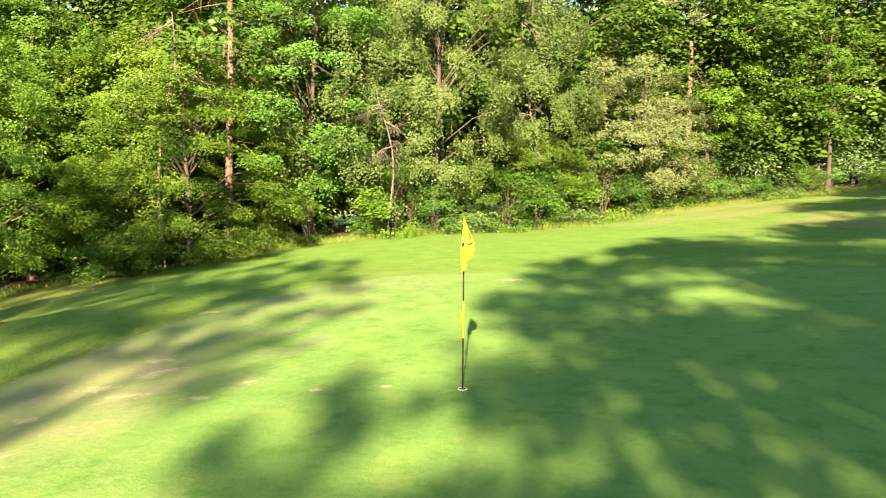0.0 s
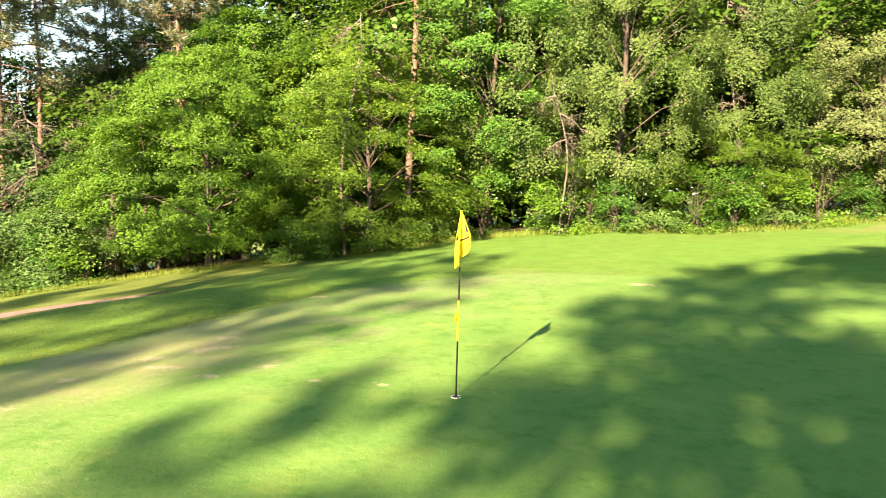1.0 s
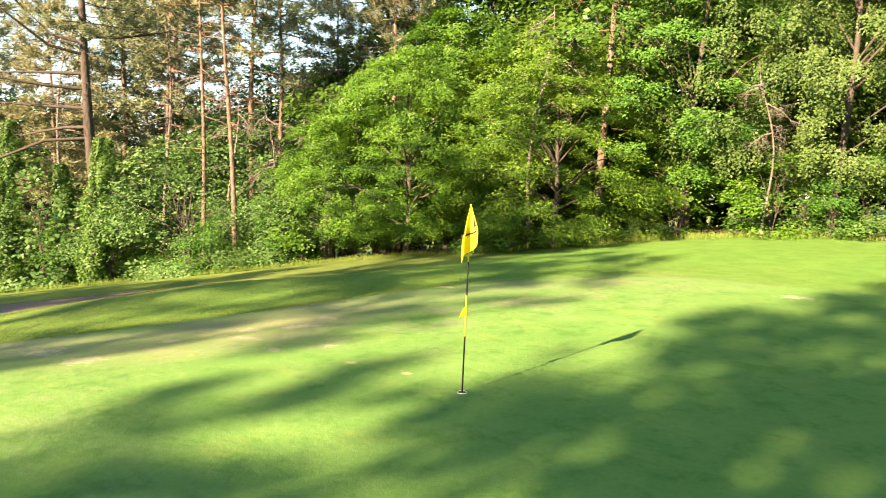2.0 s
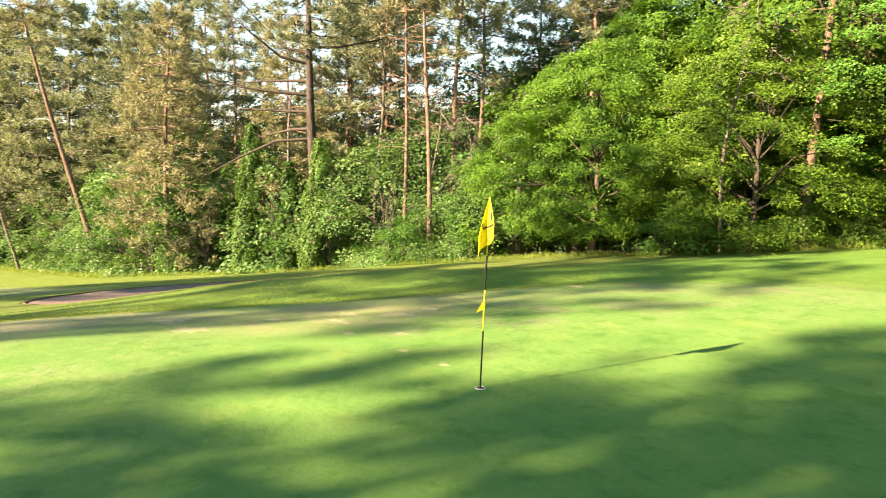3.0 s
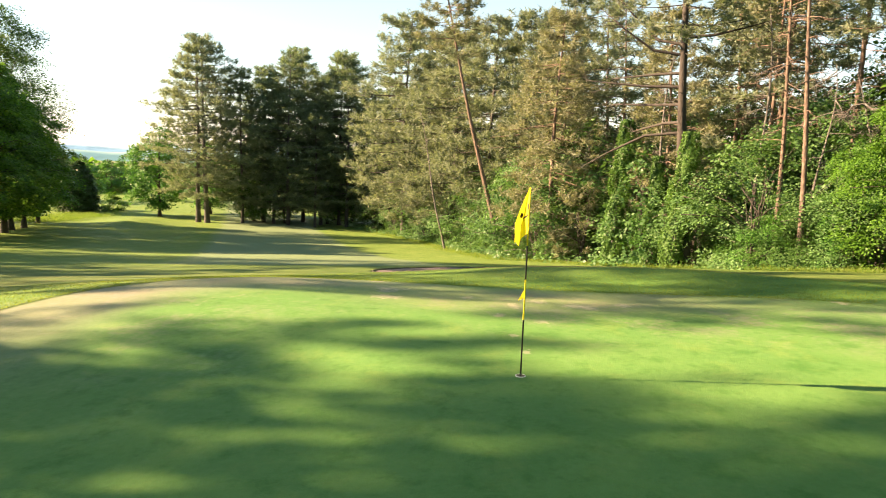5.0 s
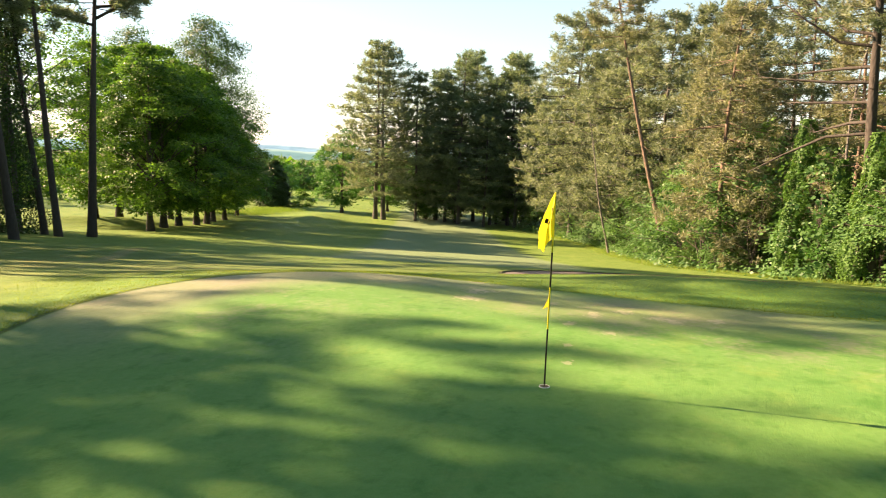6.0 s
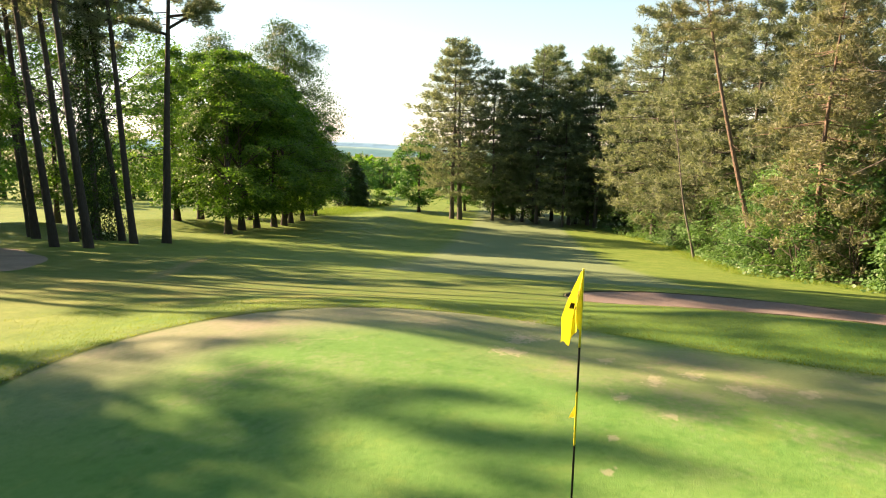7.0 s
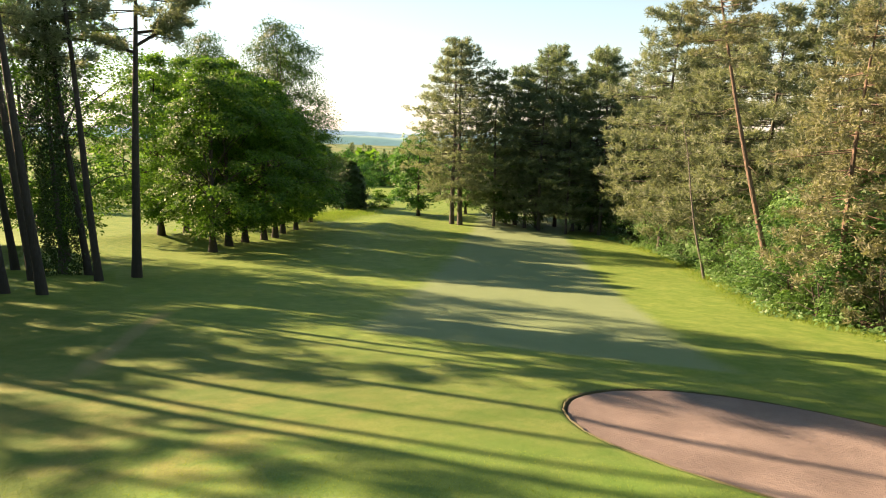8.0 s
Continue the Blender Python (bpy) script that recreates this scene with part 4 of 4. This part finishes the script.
plant([(-2.4, 31.0, 1.0, 0), (-28.8, 28.2, 1.5, 100)],
      dead_tree(51, 6.6, 1.5, "slender pale dead tree with hanging bare twigs", forks=9, droop=0.5, trunk=0.05, group="dead trees"))
plant([(-11.4, 29.0, 1.0, 0), (4.4, 36.2, 1.0, 150), (-30.5, 27.0, 1.05, 60)],
      dead_tree(52, 10.5, 2.4, "tall grey dead tree with drooping crooked boughs", forks=14, droop=0.35, group="dead trees"))
plant([(-70.3, 6.7, 1.0, 0)], dead_tree(53, 15.0, 0.8, "thin bare leaning dead stem at the wood's edge", lean=(-0.02, -0.25), forks=6, trunk=0.13, group="dead trees"))

plant([(-35.4, 25.8, 1.0, 40), (-37.8, 20.8, 0.9, 200)], dead_tree(56, 17.0, 1.4, "bare pale grey dead stem standing in the wood", lean=(0.0, -0.02), forks=10, trunk=0.13, droop=0.2, group="dead trees"))

# ---------- the pines ----------
PINES = "pines in the wood"
plant([(-9.5, 31.5, 1.0, 0), (-30.0, 30.0, 0.95, 50), (-38, 27.5, 1.0, 120), (-31.8, 29.6, 1.1, 200), (-43, 27, 1.05, 10), (-51, 21, 1.0, 80), (14.6, 43.2, 0.9, 260), (-23.5, 33, 1.0, 300), (-46, 33, 1.1, 0)],
      pine("scots_pine", "tall Scots pine with bare orange-brown trunk", 31, 21, 12.5, 3.8, NEEDLE, trunk=0.19, boughs=34, tufts=12, per=30, dead=20, group=PINES))
plant([(-26.5, 24.6, 1.0, 0), (-29.6, 24.7, 0.95, 80), (-24.5, 33.0, 0.95, 140)],
      pine("scots_pine", "Scots pine with sunlit orange trunk and dry twigs", 36, 20, 14.2, 2.8, NEEDLE_DRY, trunk=0.15, boughs=30, tufts=10, per=34, dead=30, lean=(-0.02, -0.03), group=PINES))
plant([(-34.2, 21.6, 1.0, 0)],
      pine("black_pine", "big dark pine with bare dead boughs reaching out", 37, 22, 13, 3.6, NEEDLE, bark=BARK_DARK, trunk=0.36, boughs=34, tufts=10, per=34, dead=12, lean=(-0.04, -0.08), group=PINES,
           big_dead=((9.6, 3.9, 5.0, 0.1), (10.6, 4.3, 5.6, 0.4), (11.4, 4.0, 4.6, -0.2), (12.4, 4.5, 4.8, 2.6), (8.6, 3.6, 4.4, -0.6), (13.4, 1.2, 4.5, 0.8), (8.0, 4.2, 6.2, -2.4), (13.0, 4.1, 4.4, 3.2))))
plant([(-47.5, 15.2, 1.0, 0), (-43.0, 22.5, 0.95, 160), (-53, 16.5, 0.9, 250)],
      pine("scots_pine", "Scots pine with drooping dry brownish boughs", 32, 19, 2.0, 4.4, NEEDLE_DRY, trunk=0.22, boughs=92, tufts=14, per=28, dead=6, up=0.0, group=PINES))
plant([(-40, 29, 1.1, 90), (-57, 17.5, 1.1, 200), (-62, 22, 1.2, 300), (-45.5, 28.5, 1.0, 220), (-68, 17, 1.15, 10), (-28.6, 33.2, 0.82, 170), (-28.0, 37.5, 0.95, 280)],
      pine("scots_pine", "green Scots pine standing inside the wood", 38, 21, 5, 4.5, NEEDLE, trunk=0.22, boughs=80, tufts=13, per=26, dead=8, up=0.1, group=PINES))
plant([(-58.6, 12.2, 1.0, 0)],
      pine("scots_pine", "leaning Scots pine with bright orange trunk", 39, 26, 18.5, 3.6, NEEDLE_DRY, trunk=0.26, boughs=40, tufts=13, per=30, dead=8, lean=(-0.03, -0.26), group=PINES))
plant([(-75, 11.5, 1.0, 0), (-80.5, 7.5, 1.0, 90), (-86, 5.5, 1.02, 150), (-92, 4, 0.9, 20), (-72, 16, 1.0, 250), (-98, 3.5, 0.9, 80), (-95, 0, 1.2, 45)],
      pine("black_pine", "tall spreading grey-green black pine by the grass", 33, 26, 2.5, 7.0, NEEDLE, bark=BARK_GREY, trunk=0.3, boughs=130, tufts=18, per=22, blade=0.5, dead=4, group=PINES))
plant([(-106, -3, 0.85, 30), (-112, -11, 1.0, 70), (-115, -16, 0.88, 240), (-112, -21, 1.0, 300), (-117, -26.5, 0.94, 10), (-112.5, -29, 0.9, 200), (-119, -20, 1.06, 140), (-110, -6, 0.8, 150), (-114, -24, 0.86, 100), (-116, -13, 1.03, 330), (-110, -16, 0.72, 60)],
      pine("black_pine", "tall dense dark black pine at the fairway's end", 34, 28.5, 3.0, 6.6, NEEDLE_DARK, bark=BARK_GREY, trunk=0.3, boughs=120, tufts=16, per=20, blade=0.55, dead=6, group=PINES))
plant([(-110.3, -34.3, 1.0, 0), (-111.3, -36.2, 0.96, 140)],
      pine("black_pine", "tall slender black pine standing at the fairway's end", 40, 30.5, 5.0, 8.2, NEEDLE, bark=BARK_GREY, trunk=0.42, boughs=110, tufts=18, per=24, blade=0.5, dead=16, lean=(-0.01, -0.03), group=PINES))
STAND = "pines beside the fairway"
plant([(-31.1, -29.3, 0.9, 20), (-29.4, -26.5, 0.95, 340), (-26.8, -28.8, 1.0, 8), (-27.7, -33.4, 1.05, 350), (-22.6, -25.4, 0.95, 12), (-23.5, -23.8, 1.0, 0),
       (-30.5, -35.3, 1.0, 25), (-29.9, -36.7, 1.0, 5)],
      pine("scots_pine", "tall bare-stemmed pine in the stand beside the fairway", 35, 24, 14, 3.1, NEEDLE, bark=BARK_DARK, trunk=0.25, boughs=40, tufts=12, per=28, dead=16, lean=(0.03, -0.075), group=STAND))
plant([(-32.6, -26.8, 1.0, 0)],
      pine("scots_pine", "crooked dark pine with a bough hanging toward the fairway", 44, 22, 15.5, 3.6, NEEDLE, bark=BARK_DARK, trunk=0.30, boughs=26, tufts=14, per=32, dead=4, lean=(-0.02, 0.05), group=STAND, live=((14.6, 1.96, 4.6, 3.2), (14.2, 5.0, 2.4, 0.8), (15.4, 2.3, 3.0, 0.6))))
plant([(-6.9, -26.0, 1.0, 0), (-3.2, -29.0, 0.78, 100), (0.9, -24.5, 0.94, 190), (1.2, -22.4, 0.88, 75), (-13.5, -31, 1.2, 170), (-12.3, -28.5, 1.3, 250), (-15.6, -30.5, 1.3, 90), (-17.6, -26.5, 1.25, 310), (-11, -36, 1.16, 220), (-9.2, -32.5, 1.08, 30), (-8.4, -34.5, 0.85, 60), (-0.7, -27.6, 0.83, 10), (-11.0, -32.5, 0.78, 140)],
      pine("scots_pine", "tall thin-crowned pine south of the putting green", 45, 24.2, 17.6, 2.4, NEEDLE, bark=BARK_GREY, trunk=0.22, boughs=18, tufts=10, per=26, dead=2, group=STAND))

# ---------- broad-leaved trees south of the fairway ----------
plant([(-53.0, -38.0, 1.0, 40), (-58.4, -40.5, 1.05, 0), (-62.5, -41.6, 1.02, 70), (-66.2, -41.8, 1.0, 130), (-69.2, -42.4, 1.0, 200), (-56.4, -47.8, 1.02, 260), (-61.0, -48.5, 1.05, 310), (-74.5, -45.0, 0.95, 45), (-81.5, -47.8, 0.9, 160), (-75, -52, 0.95, 100), (-95, -60, 0.9, 30)],
      broadleaf("lime_tree", "full-crowned dark green lime tree beside the fairway", "lime tree", 41, 18.2, 6.0, 2.4, LEAF_LIME, tier=1.7, sprays=1000, per=26, size=0.24, spray=0.85, trunk=0.32, group="lime trees beside the fairway"))
plant([(-84, -52, 1.1, 0), (-79, -60, 1.0, 120), (-90, -56, 1.0, 210)],
      broadleaf("birch_tree", "tall airy grey-green birch behind the limes", "birch tree", 46, 27, 7.0, 4, LEAF_BIRCH, sprays=1500, per=26, size=0.2, spray=1.1, hang=0.3, trunk=0.25, group="birches behind the limes"))
plant([(-119.5, -46.3, 1.05, 0), (-128, -40, 0.9, 90), (-94.0, -53.5, 0.95, 200)],
      broadleaf("sycamore_tree", "round bright green sycamore at the fairway's end", "sycamore tree", 47, 15.5, 4.6, 1.8, LEAF_HAZEL, sprays=520, per=20, size=0.36, spray=1.1, trunk=0.28, group="trees at the fairway's end"))
plant([(5.2, -24.0, 1.04, 0), (2.7, -17.0, 0.62, 250), (6.0, -31.0, 1.0, 290), (-15, -52, 0.9, 20), (-20, -52.5, 0.9, 80), (-27, -55, 0.95, 150), (-34, -60, 1.05, 220), (11.3, -20.5, 1.0, 60), (16.5, -13.5, 1.05, 120), (23, -10, 1.15, 180), (29, -9, 1.15, 240)],
      broadleaf("lime_tree", "tall lime tree south of the putting green", "lime tree", 42, 23.5, 5.6, 4.5, LEAF_LIME, sprays=1050, per=12, size=0.48, spray=1.0, trunk=0.3, gaps=0.0, group="lime trees south of the green"))
plant([(-37.0, -38.5, 1.0, 0), (-35, -50, 0.9, 200), (-40.5, -47.0, 0.9, 300)],
      broadleaf("ash_tree", "light green ash tree behind the pine stand", "ash tree", 48, 23, 5.6, 3.0, LEAF_LIME, sprays=1050, per=22, size=0.22, spray=1.0, trunk=0.28, group="trees behind the pine stand"))
FIELD_TREE = plant([(-92, -100, 1.0, 0), (-80, -108, 1.1, 90), (-105, -104, 0.95, 180), (-68, -112, 1.0, 20), (-188, -90, 0.62, 100), (-196, -101, 0.68, 200), (-158, -58, 0.6, 10), (-205, -94, 0.7, 70), (-205, -60, 0.7, 0), (-225, -108, 0.75, 120), (-215, -118, 0.8, 260), (-250, -110, 1.2, 40), (-240, -70, 0.9, 330), (-270, -88, 1.1, 77), (-180, -110, 0.9, 150), (-290, -120, 1.2, 210), (-300, -95, 1.1, 80)],
      broadleaf("field_tree", "distant round green field tree down the valley", "tree", 49, 15, 6.0, 1.0, LEAF_HAZEL, sprays=260, per=14, size=0.6, spray=1.5, trunk=0.3, group="trees down the valley"))[0]
WILLOW = plant([(-143, -78, 0.7, 0)],
      broadleaf("willow_tree", "distant pale grey-green willow down the valley", "willow tree", 58, 14, 6.0, 0.5, LEAF_GREY, sprays=260, per=14, size=0.6, spray=1.5, trunk=0.3, group="trees down the valley"))[0]
plant([(-122, -62.5, 1.0, 0)],
      broadleaf("yew_tree", "dense dark cone-shaped yew beside the fairway", "yew tree", 50, 9.2, 3.7, 0.0, LEAF_YEW, sprays=2600, per=11, size=0.34, spray=0.6, trunk=0.2, shape=0.47))
plant([(-127, -58.5, 1.0, 0)],
      broadleaf("round_bush", "round light green bush beside the yew", "bush", 54, 3.6, 2.3, 0.0, LEAF_MAPLE, sprays=200, per=20, size=0.24, spray=0.6, stems=5, trunk=0.05, shape=0.6))


def ivy_column(seed, height, radius, label, mat, x, y):
    """A trunk wrapped in ivy from foot to top."""
    rng = np.random.default_rng(seed)
    root = tree_root("ivy_tree", label, "ivy tree", "ivy-covered trees")
    pts, rad = stem(height, 0.2, (0.01, 0.01), rng, 0.2)
    tb = Tubes()
    tb.add(pts, rad, 8)
    part("trunk", tb.mesh("trunk"), BARK_GREY, root)
    m = int(height * 1100)
    z = height * rng.random(m)
    a = rng.uniform(0, 6.28, m)
    knob = np.array([noise.noise((math.cos(q) * 0.9, math.sin(q) * 0.9, h * 0.7 + seed)) for q, h in zip(a, z)])
    r = radius * (1 - 0.45 * z / height) * (0.7 + 0.75 * knob) * rng.uniform(0.75, 1.1, m)
    mid = np.array([at_height(pts, h) for h in z])
    out = np.stack([np.cos(a), np.sin(a), np.zeros(m)], 1)
    pos = mid + out * np.maximum(r, 0.12)[:, None]
    nor = unit(out + np.array([0, 0, 0.45]) + rng.normal(0, 0.35, (m, 3)))
    ln = rng.uniform(0.09, 0.17, m)
    part("ivy", quads_mesh("ivy", leaves(pos, rng.normal(0, 0.5, (m, 3)) - np.array([0, 0, 1]), nor, ln, ln * 0.8)), mat, root, "glossy green ivy leaves")
    return plant([(x, y, 1.0, 0)], root)


ivy_column(61, 9.8, 1.0, "tree trunk wrapped in light green ivy", LEAF_IVY, -40.0, 18.6)
ivy_column(62, 8.0, 1.0, "thick pine trunk wrapped in green ivy", LEAF_IVY, -34.0, 20.9)
ivy_column(63, 7.0, 0.8, "tree trunk wrapped in light green ivy", LEAF_IVY, -36.8, 20.2)
ivy_column(64, 20.0, 2.1, "tall dark tree wrapped in ivy among the pines", LEAF_YEW, -30.6, -31.0)


def wooden_stake(x, y, top, height):
    """A weathered square stake that leans beside the bushes."""
    root = tagged(new("wooden_stake"), "leaning weathered grey wooden stake in the grass", "wooden stake")
    root.location = (x, y, on_land(x, y))
    bm = bmesh.new()
    rows = []
    for u, w in ((-0.3, 0.045), (0.0, 0.045), (0.6, 0.043), (0.97, 0.041), (1.0, 0.030)):
        c = Vector((top[0] * u, top[1] * u, height * u))
        rows.append([bm.verts.new(c + Vector((w * a, w * b, 0))) for a, b in ((-1, -1), (1, -1), (1, 1), (-1, 1))])
    for p, q in zip(rows, rows[1:]):
        for k in range(4):
            bm.faces.new((p[k], p[(k + 1) % 4], q[(k + 1) % 4], q[k]))
    bm.faces.new(rows[-1])
    part("post", bm, BARK_DEAD, root)


wooden_stake(-28.7, 23.55, (0.3, -0.45), 0.62)


def old_trunk(x, y):
    """The broken foot of an old tree, as wide as a door, with ivy stems on it."""
    rng = np.random.default_rng(65)
    root = tagged(new("old_trunk"), "thick brown old trunk standing in the wood's shade", "tree trunk")
    root.location = (x, y, on_land(x, y))
    pts, rad = stem(4.5, 0.44, (0.02, 0.03), rng, 0.15, 10, 1.25)
    tb = Tubes()
    tb.add(pts, rad, 14)
    # the shade round this trunk is put into its dark bark
    part("trunk", tb.mesh("trunk"), BARK_DARK, root)
    for k in range(5):
        a = 1.25 * k + 3.0
        iv = Tubes()
        iv.add([at_height(pts, z) + np.array([math.cos(a + 0.25 * math.sin(z * 2)), math.sin(a + 0.25 * math.sin(z * 2)), 0]) * (0.44 * (1 - 0.17 * z)) for z in (0.0, 0.6, 1.2, 1.8, 2.4, 3.0)], [0.035, 0.03, 0.028, 0.025, 0.02, 0.012], 5)
        part("ivy_stem", iv.mesh("ivy_stem"), BARK_GREY, root)


old_trunk(-22.9, 27.7)


# ---------- long grass along the wood ----------
def long_grass(seed, line, depth, count, tall):
    rng = np.random.default_rng(seed)
    p = np.array(line, float)
    seg = np.linalg.norm(np.diff(p, axis=0), axis=1)
    k = rng.choice(len(seg), count, p=seg / seg.sum())
    u = rng.random(count)[:, None]
    q = p[k] * (1 - u) + p[k + 1] * u + rng.normal(0, depth, (count, 2))
    h = tall * rng.uniform(0.4, 1.2, count) * (0.6 + 0.8 * np.array([abs(noise.noise((a * 0.5, b * 0.5, 3))) for a, b in q]))
    c = np.stack([q[:, 0], q[:, 1], land(q[:, 0], q[:, 1]) + h * 0.42], 1)
    axis = unit(rng.normal(0, 0.28, (count, 3)) + np.array([0, 0, 1]))
    return quads_mesh("long_grass", leaves(c, axis, rng.normal(size=(count, 3)), h, 0.010 + 0.020 * h))


EDGE_IN = [(x + 1.0, y - 1.9) for x, y in EDGE]
tagged(part("long_grass", long_grass(71, EDGE_IN, 0.7, 42000, 0.40), GRASS), "uncut yellow-green grass along the wood's edge", "long grass", kind="stuff")
tagged(part("long_grass", long_grass(72, [(-96, -56), (-108, -58), (-118, -58)], 2.4, 16000, 0.9), GRASS), "tall pale meadow grass beside the fairway", "long grass", kind="stuff")


# short blades of the rough outside the green's cut rim
def rough_blades(seed, count):
    rng = np.random.default_rng(seed)
    ang = rng.uniform(2.3, 4.9, count)
    rim = 9.58 + sum(size * np.cos(k * ang - phase) for k, size, phase in RIM)
    r = rim + 0.12 + 4.5 * rng.random(count) ** 1.8
    x, y = 1.0 + r * np.cos(ang), 9.0 + r * np.sin(ang)
    keep = bunker_edge(x, y) > 1.05
    x, y = x[keep], y[keep]
    h = rng.uniform(0.018, 0.04, len(x))
    c = np.stack([x, y, land(x, y) + h * 0.35], 1)
    axis = unit(rng.normal(0, 0.5, (len(x), 3)) + np.array([0, 0, 1]))
    return quads_mesh("rough_grass", leaves(c, axis, rng.normal(size=(len(x), 3)), h, np.full(len(x), 0.012)))


ROUGH = leaf_material("rough blade", (0.11, 0.18, 0.02), (0.24, 0.28, 0.05), 0.4)
tagged(part("rough_grass", rough_blades(73, 26000), ROUGH), "short yellow-green rough grass round the putting green", "rough grass", kind="stuff")


# ---------- the gravel patch under the pines ----------
def gravel_patch():
    verts, faces, rings, n = [], [], 8, 48
    for r in range(rings + 1):
        for k in range(n):
            th = 2 * math.pi * k / n
            w = (1 + 0.10 * math.sin(3 * th + 1) + 0.05 * math.sin(7 * th)) * r / rings
            a, b = 9.0 * w * math.cos(th), 3.0 * w * math.sin(th)
            x, y = -14.6 - 0.64 * a + 0.77 * b, -20.6 - 0.77 * a - 0.64 * b
            verts.append((x, y, float(land(x, y)) + 0.03 - 0.05 * (r / rings) ** 4))
    for r in range(rings):
        for k in range(n):
            q = (k + 1) % n
            faces.append((r * n + k, (r + 1) * n + k, (r + 1) * n + q, r * n + q))
    return mesh_of("path", verts, faces)


tagged(part("path", gravel_patch(), GRAVEL), "worn pale gravel path ending on the grass", "gravel path", kind="structure")


# ---------- far woods and hills ----------
def far_wood(seed, spots, size):
    rng = np.random.default_rng(seed)
    out = []
    for x, y, w, h, n in spots:
        c = np.stack([x + rng.normal(0, w * 0.4, n), y + rng.normal(0, w * 0.4, n), rng.random(n) ** 0.7 * h], 1)
        c[:, 2] *= 1 - 0.5 * np.clip(np.hypot(c[:, 0] - x, c[:, 1] - y) / w, 0, 1)
        c[:, 2] += land(c[:, 0], c[:, 1])
        ln = size * rng.uniform(0.6, 1.4, n)
        out.append(leaves(c, rng.normal(size=(n, 3)), unit(rng.normal(size=(n, 3)) + np.array([0.2, -0.6, 0.8])), ln, ln * 0.8))
    return quads_mesh("far_wood", np.concatenate(out))


rng = np.random.default_rng(81)
valley = []
for r, a0, a1, k, n in ((165, 146, 153, 0.55, 5), (210, 145, 158, 0.75, 9), (260, 146, 158, 0.8, 9), (330, 146, 159, 0.9, 11), (420, 147, 160, 1.0, 11)):
    for a in np.linspace(a0, a1, n) + rng.uniform(-0.5, 0.5, n):
        valley.append((-r * math.cos(radians(180 - a)), -r * math.sin(radians(180 - a)), k * rng.uniform(0.7, 1.2), rng.uniform(0, 360)))
for i, (model, own) in enumerate(((FIELD_TREE, valley[0::2]), (WILLOW, valley[1::2]))):
    for x, y, k, turn in own:
        copy_thing(model, Matrix.Translation((x, y, on_land(x, y) - 0.3)) @ Matrix.Rotation(radians(turn), 4, "Z") @ Matrix.Scale(k, 4))
fir = pine("fir_tree", "dark far fir in a clump across the valley", 57, 24, 0.5, 4.6, NEEDLE_DARK, bark=BARK_GREY, trunk=0.3, boughs=60, tufts=8, per=9, blade=1.5, dead=0, up=-0.1, group="firs across the valley", category="fir tree")
firs = []
for r, a0, a1, k, n in ((700, 150.4, 152.2, 0.85, 7), (880, 152.6, 156.0, 0.55, 12)):
    for a in np.linspace(a0, a1, n):
        d, a = r + rng.uniform(-45, 45), a + rng.uniform(-0.4, 0.4)
        firs.append((-d * math.cos(radians(180 - a)), -d * math.sin(radians(180 - a)), k * rng.uniform(0.75, 1.1), rng.uniform(0, 360)))
plant(firs, fir, 0.3)
belt = [(-r * math.sin(a), r * math.cos(a), 18, 11 + 5 * rng.random(), 240) for r, a in zip(rng.uniform(330, 620, 50), rng.uniform(radians(92), radians(132), 50))]
tagged(part("far_wood", far_wood(82, belt, 3.2), LEAF_LIME), "woods and hedges down in the valley", "far wood", kind="stuff")


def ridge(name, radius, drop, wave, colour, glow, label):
    """A far hill line; haze is put into its pale blue colour and glow."""
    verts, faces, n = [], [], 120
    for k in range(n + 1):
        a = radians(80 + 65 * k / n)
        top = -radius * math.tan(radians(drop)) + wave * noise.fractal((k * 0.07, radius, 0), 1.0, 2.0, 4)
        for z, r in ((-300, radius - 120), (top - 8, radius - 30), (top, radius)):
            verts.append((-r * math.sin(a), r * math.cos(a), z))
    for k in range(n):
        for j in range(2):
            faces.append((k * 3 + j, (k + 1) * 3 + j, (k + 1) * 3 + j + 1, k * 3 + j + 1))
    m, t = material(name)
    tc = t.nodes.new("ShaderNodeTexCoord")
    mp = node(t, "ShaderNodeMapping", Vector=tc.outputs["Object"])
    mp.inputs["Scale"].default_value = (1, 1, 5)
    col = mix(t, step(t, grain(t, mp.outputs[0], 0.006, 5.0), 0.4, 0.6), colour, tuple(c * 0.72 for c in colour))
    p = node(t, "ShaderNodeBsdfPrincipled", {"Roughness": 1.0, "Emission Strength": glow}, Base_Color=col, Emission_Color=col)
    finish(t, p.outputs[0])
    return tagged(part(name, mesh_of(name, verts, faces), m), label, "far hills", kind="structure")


ridge("backdrop", 3200, 1.10, 16, (0.20, 0.26, 0.28), 0.5, "wooded hill ridge on the horizon, haze painted pale blue")
ridge("backdrop", 2200, 1.45, 14, (0.17, 0.24, 0.21), 0.35, "green hills beyond the valley, haze painted in")
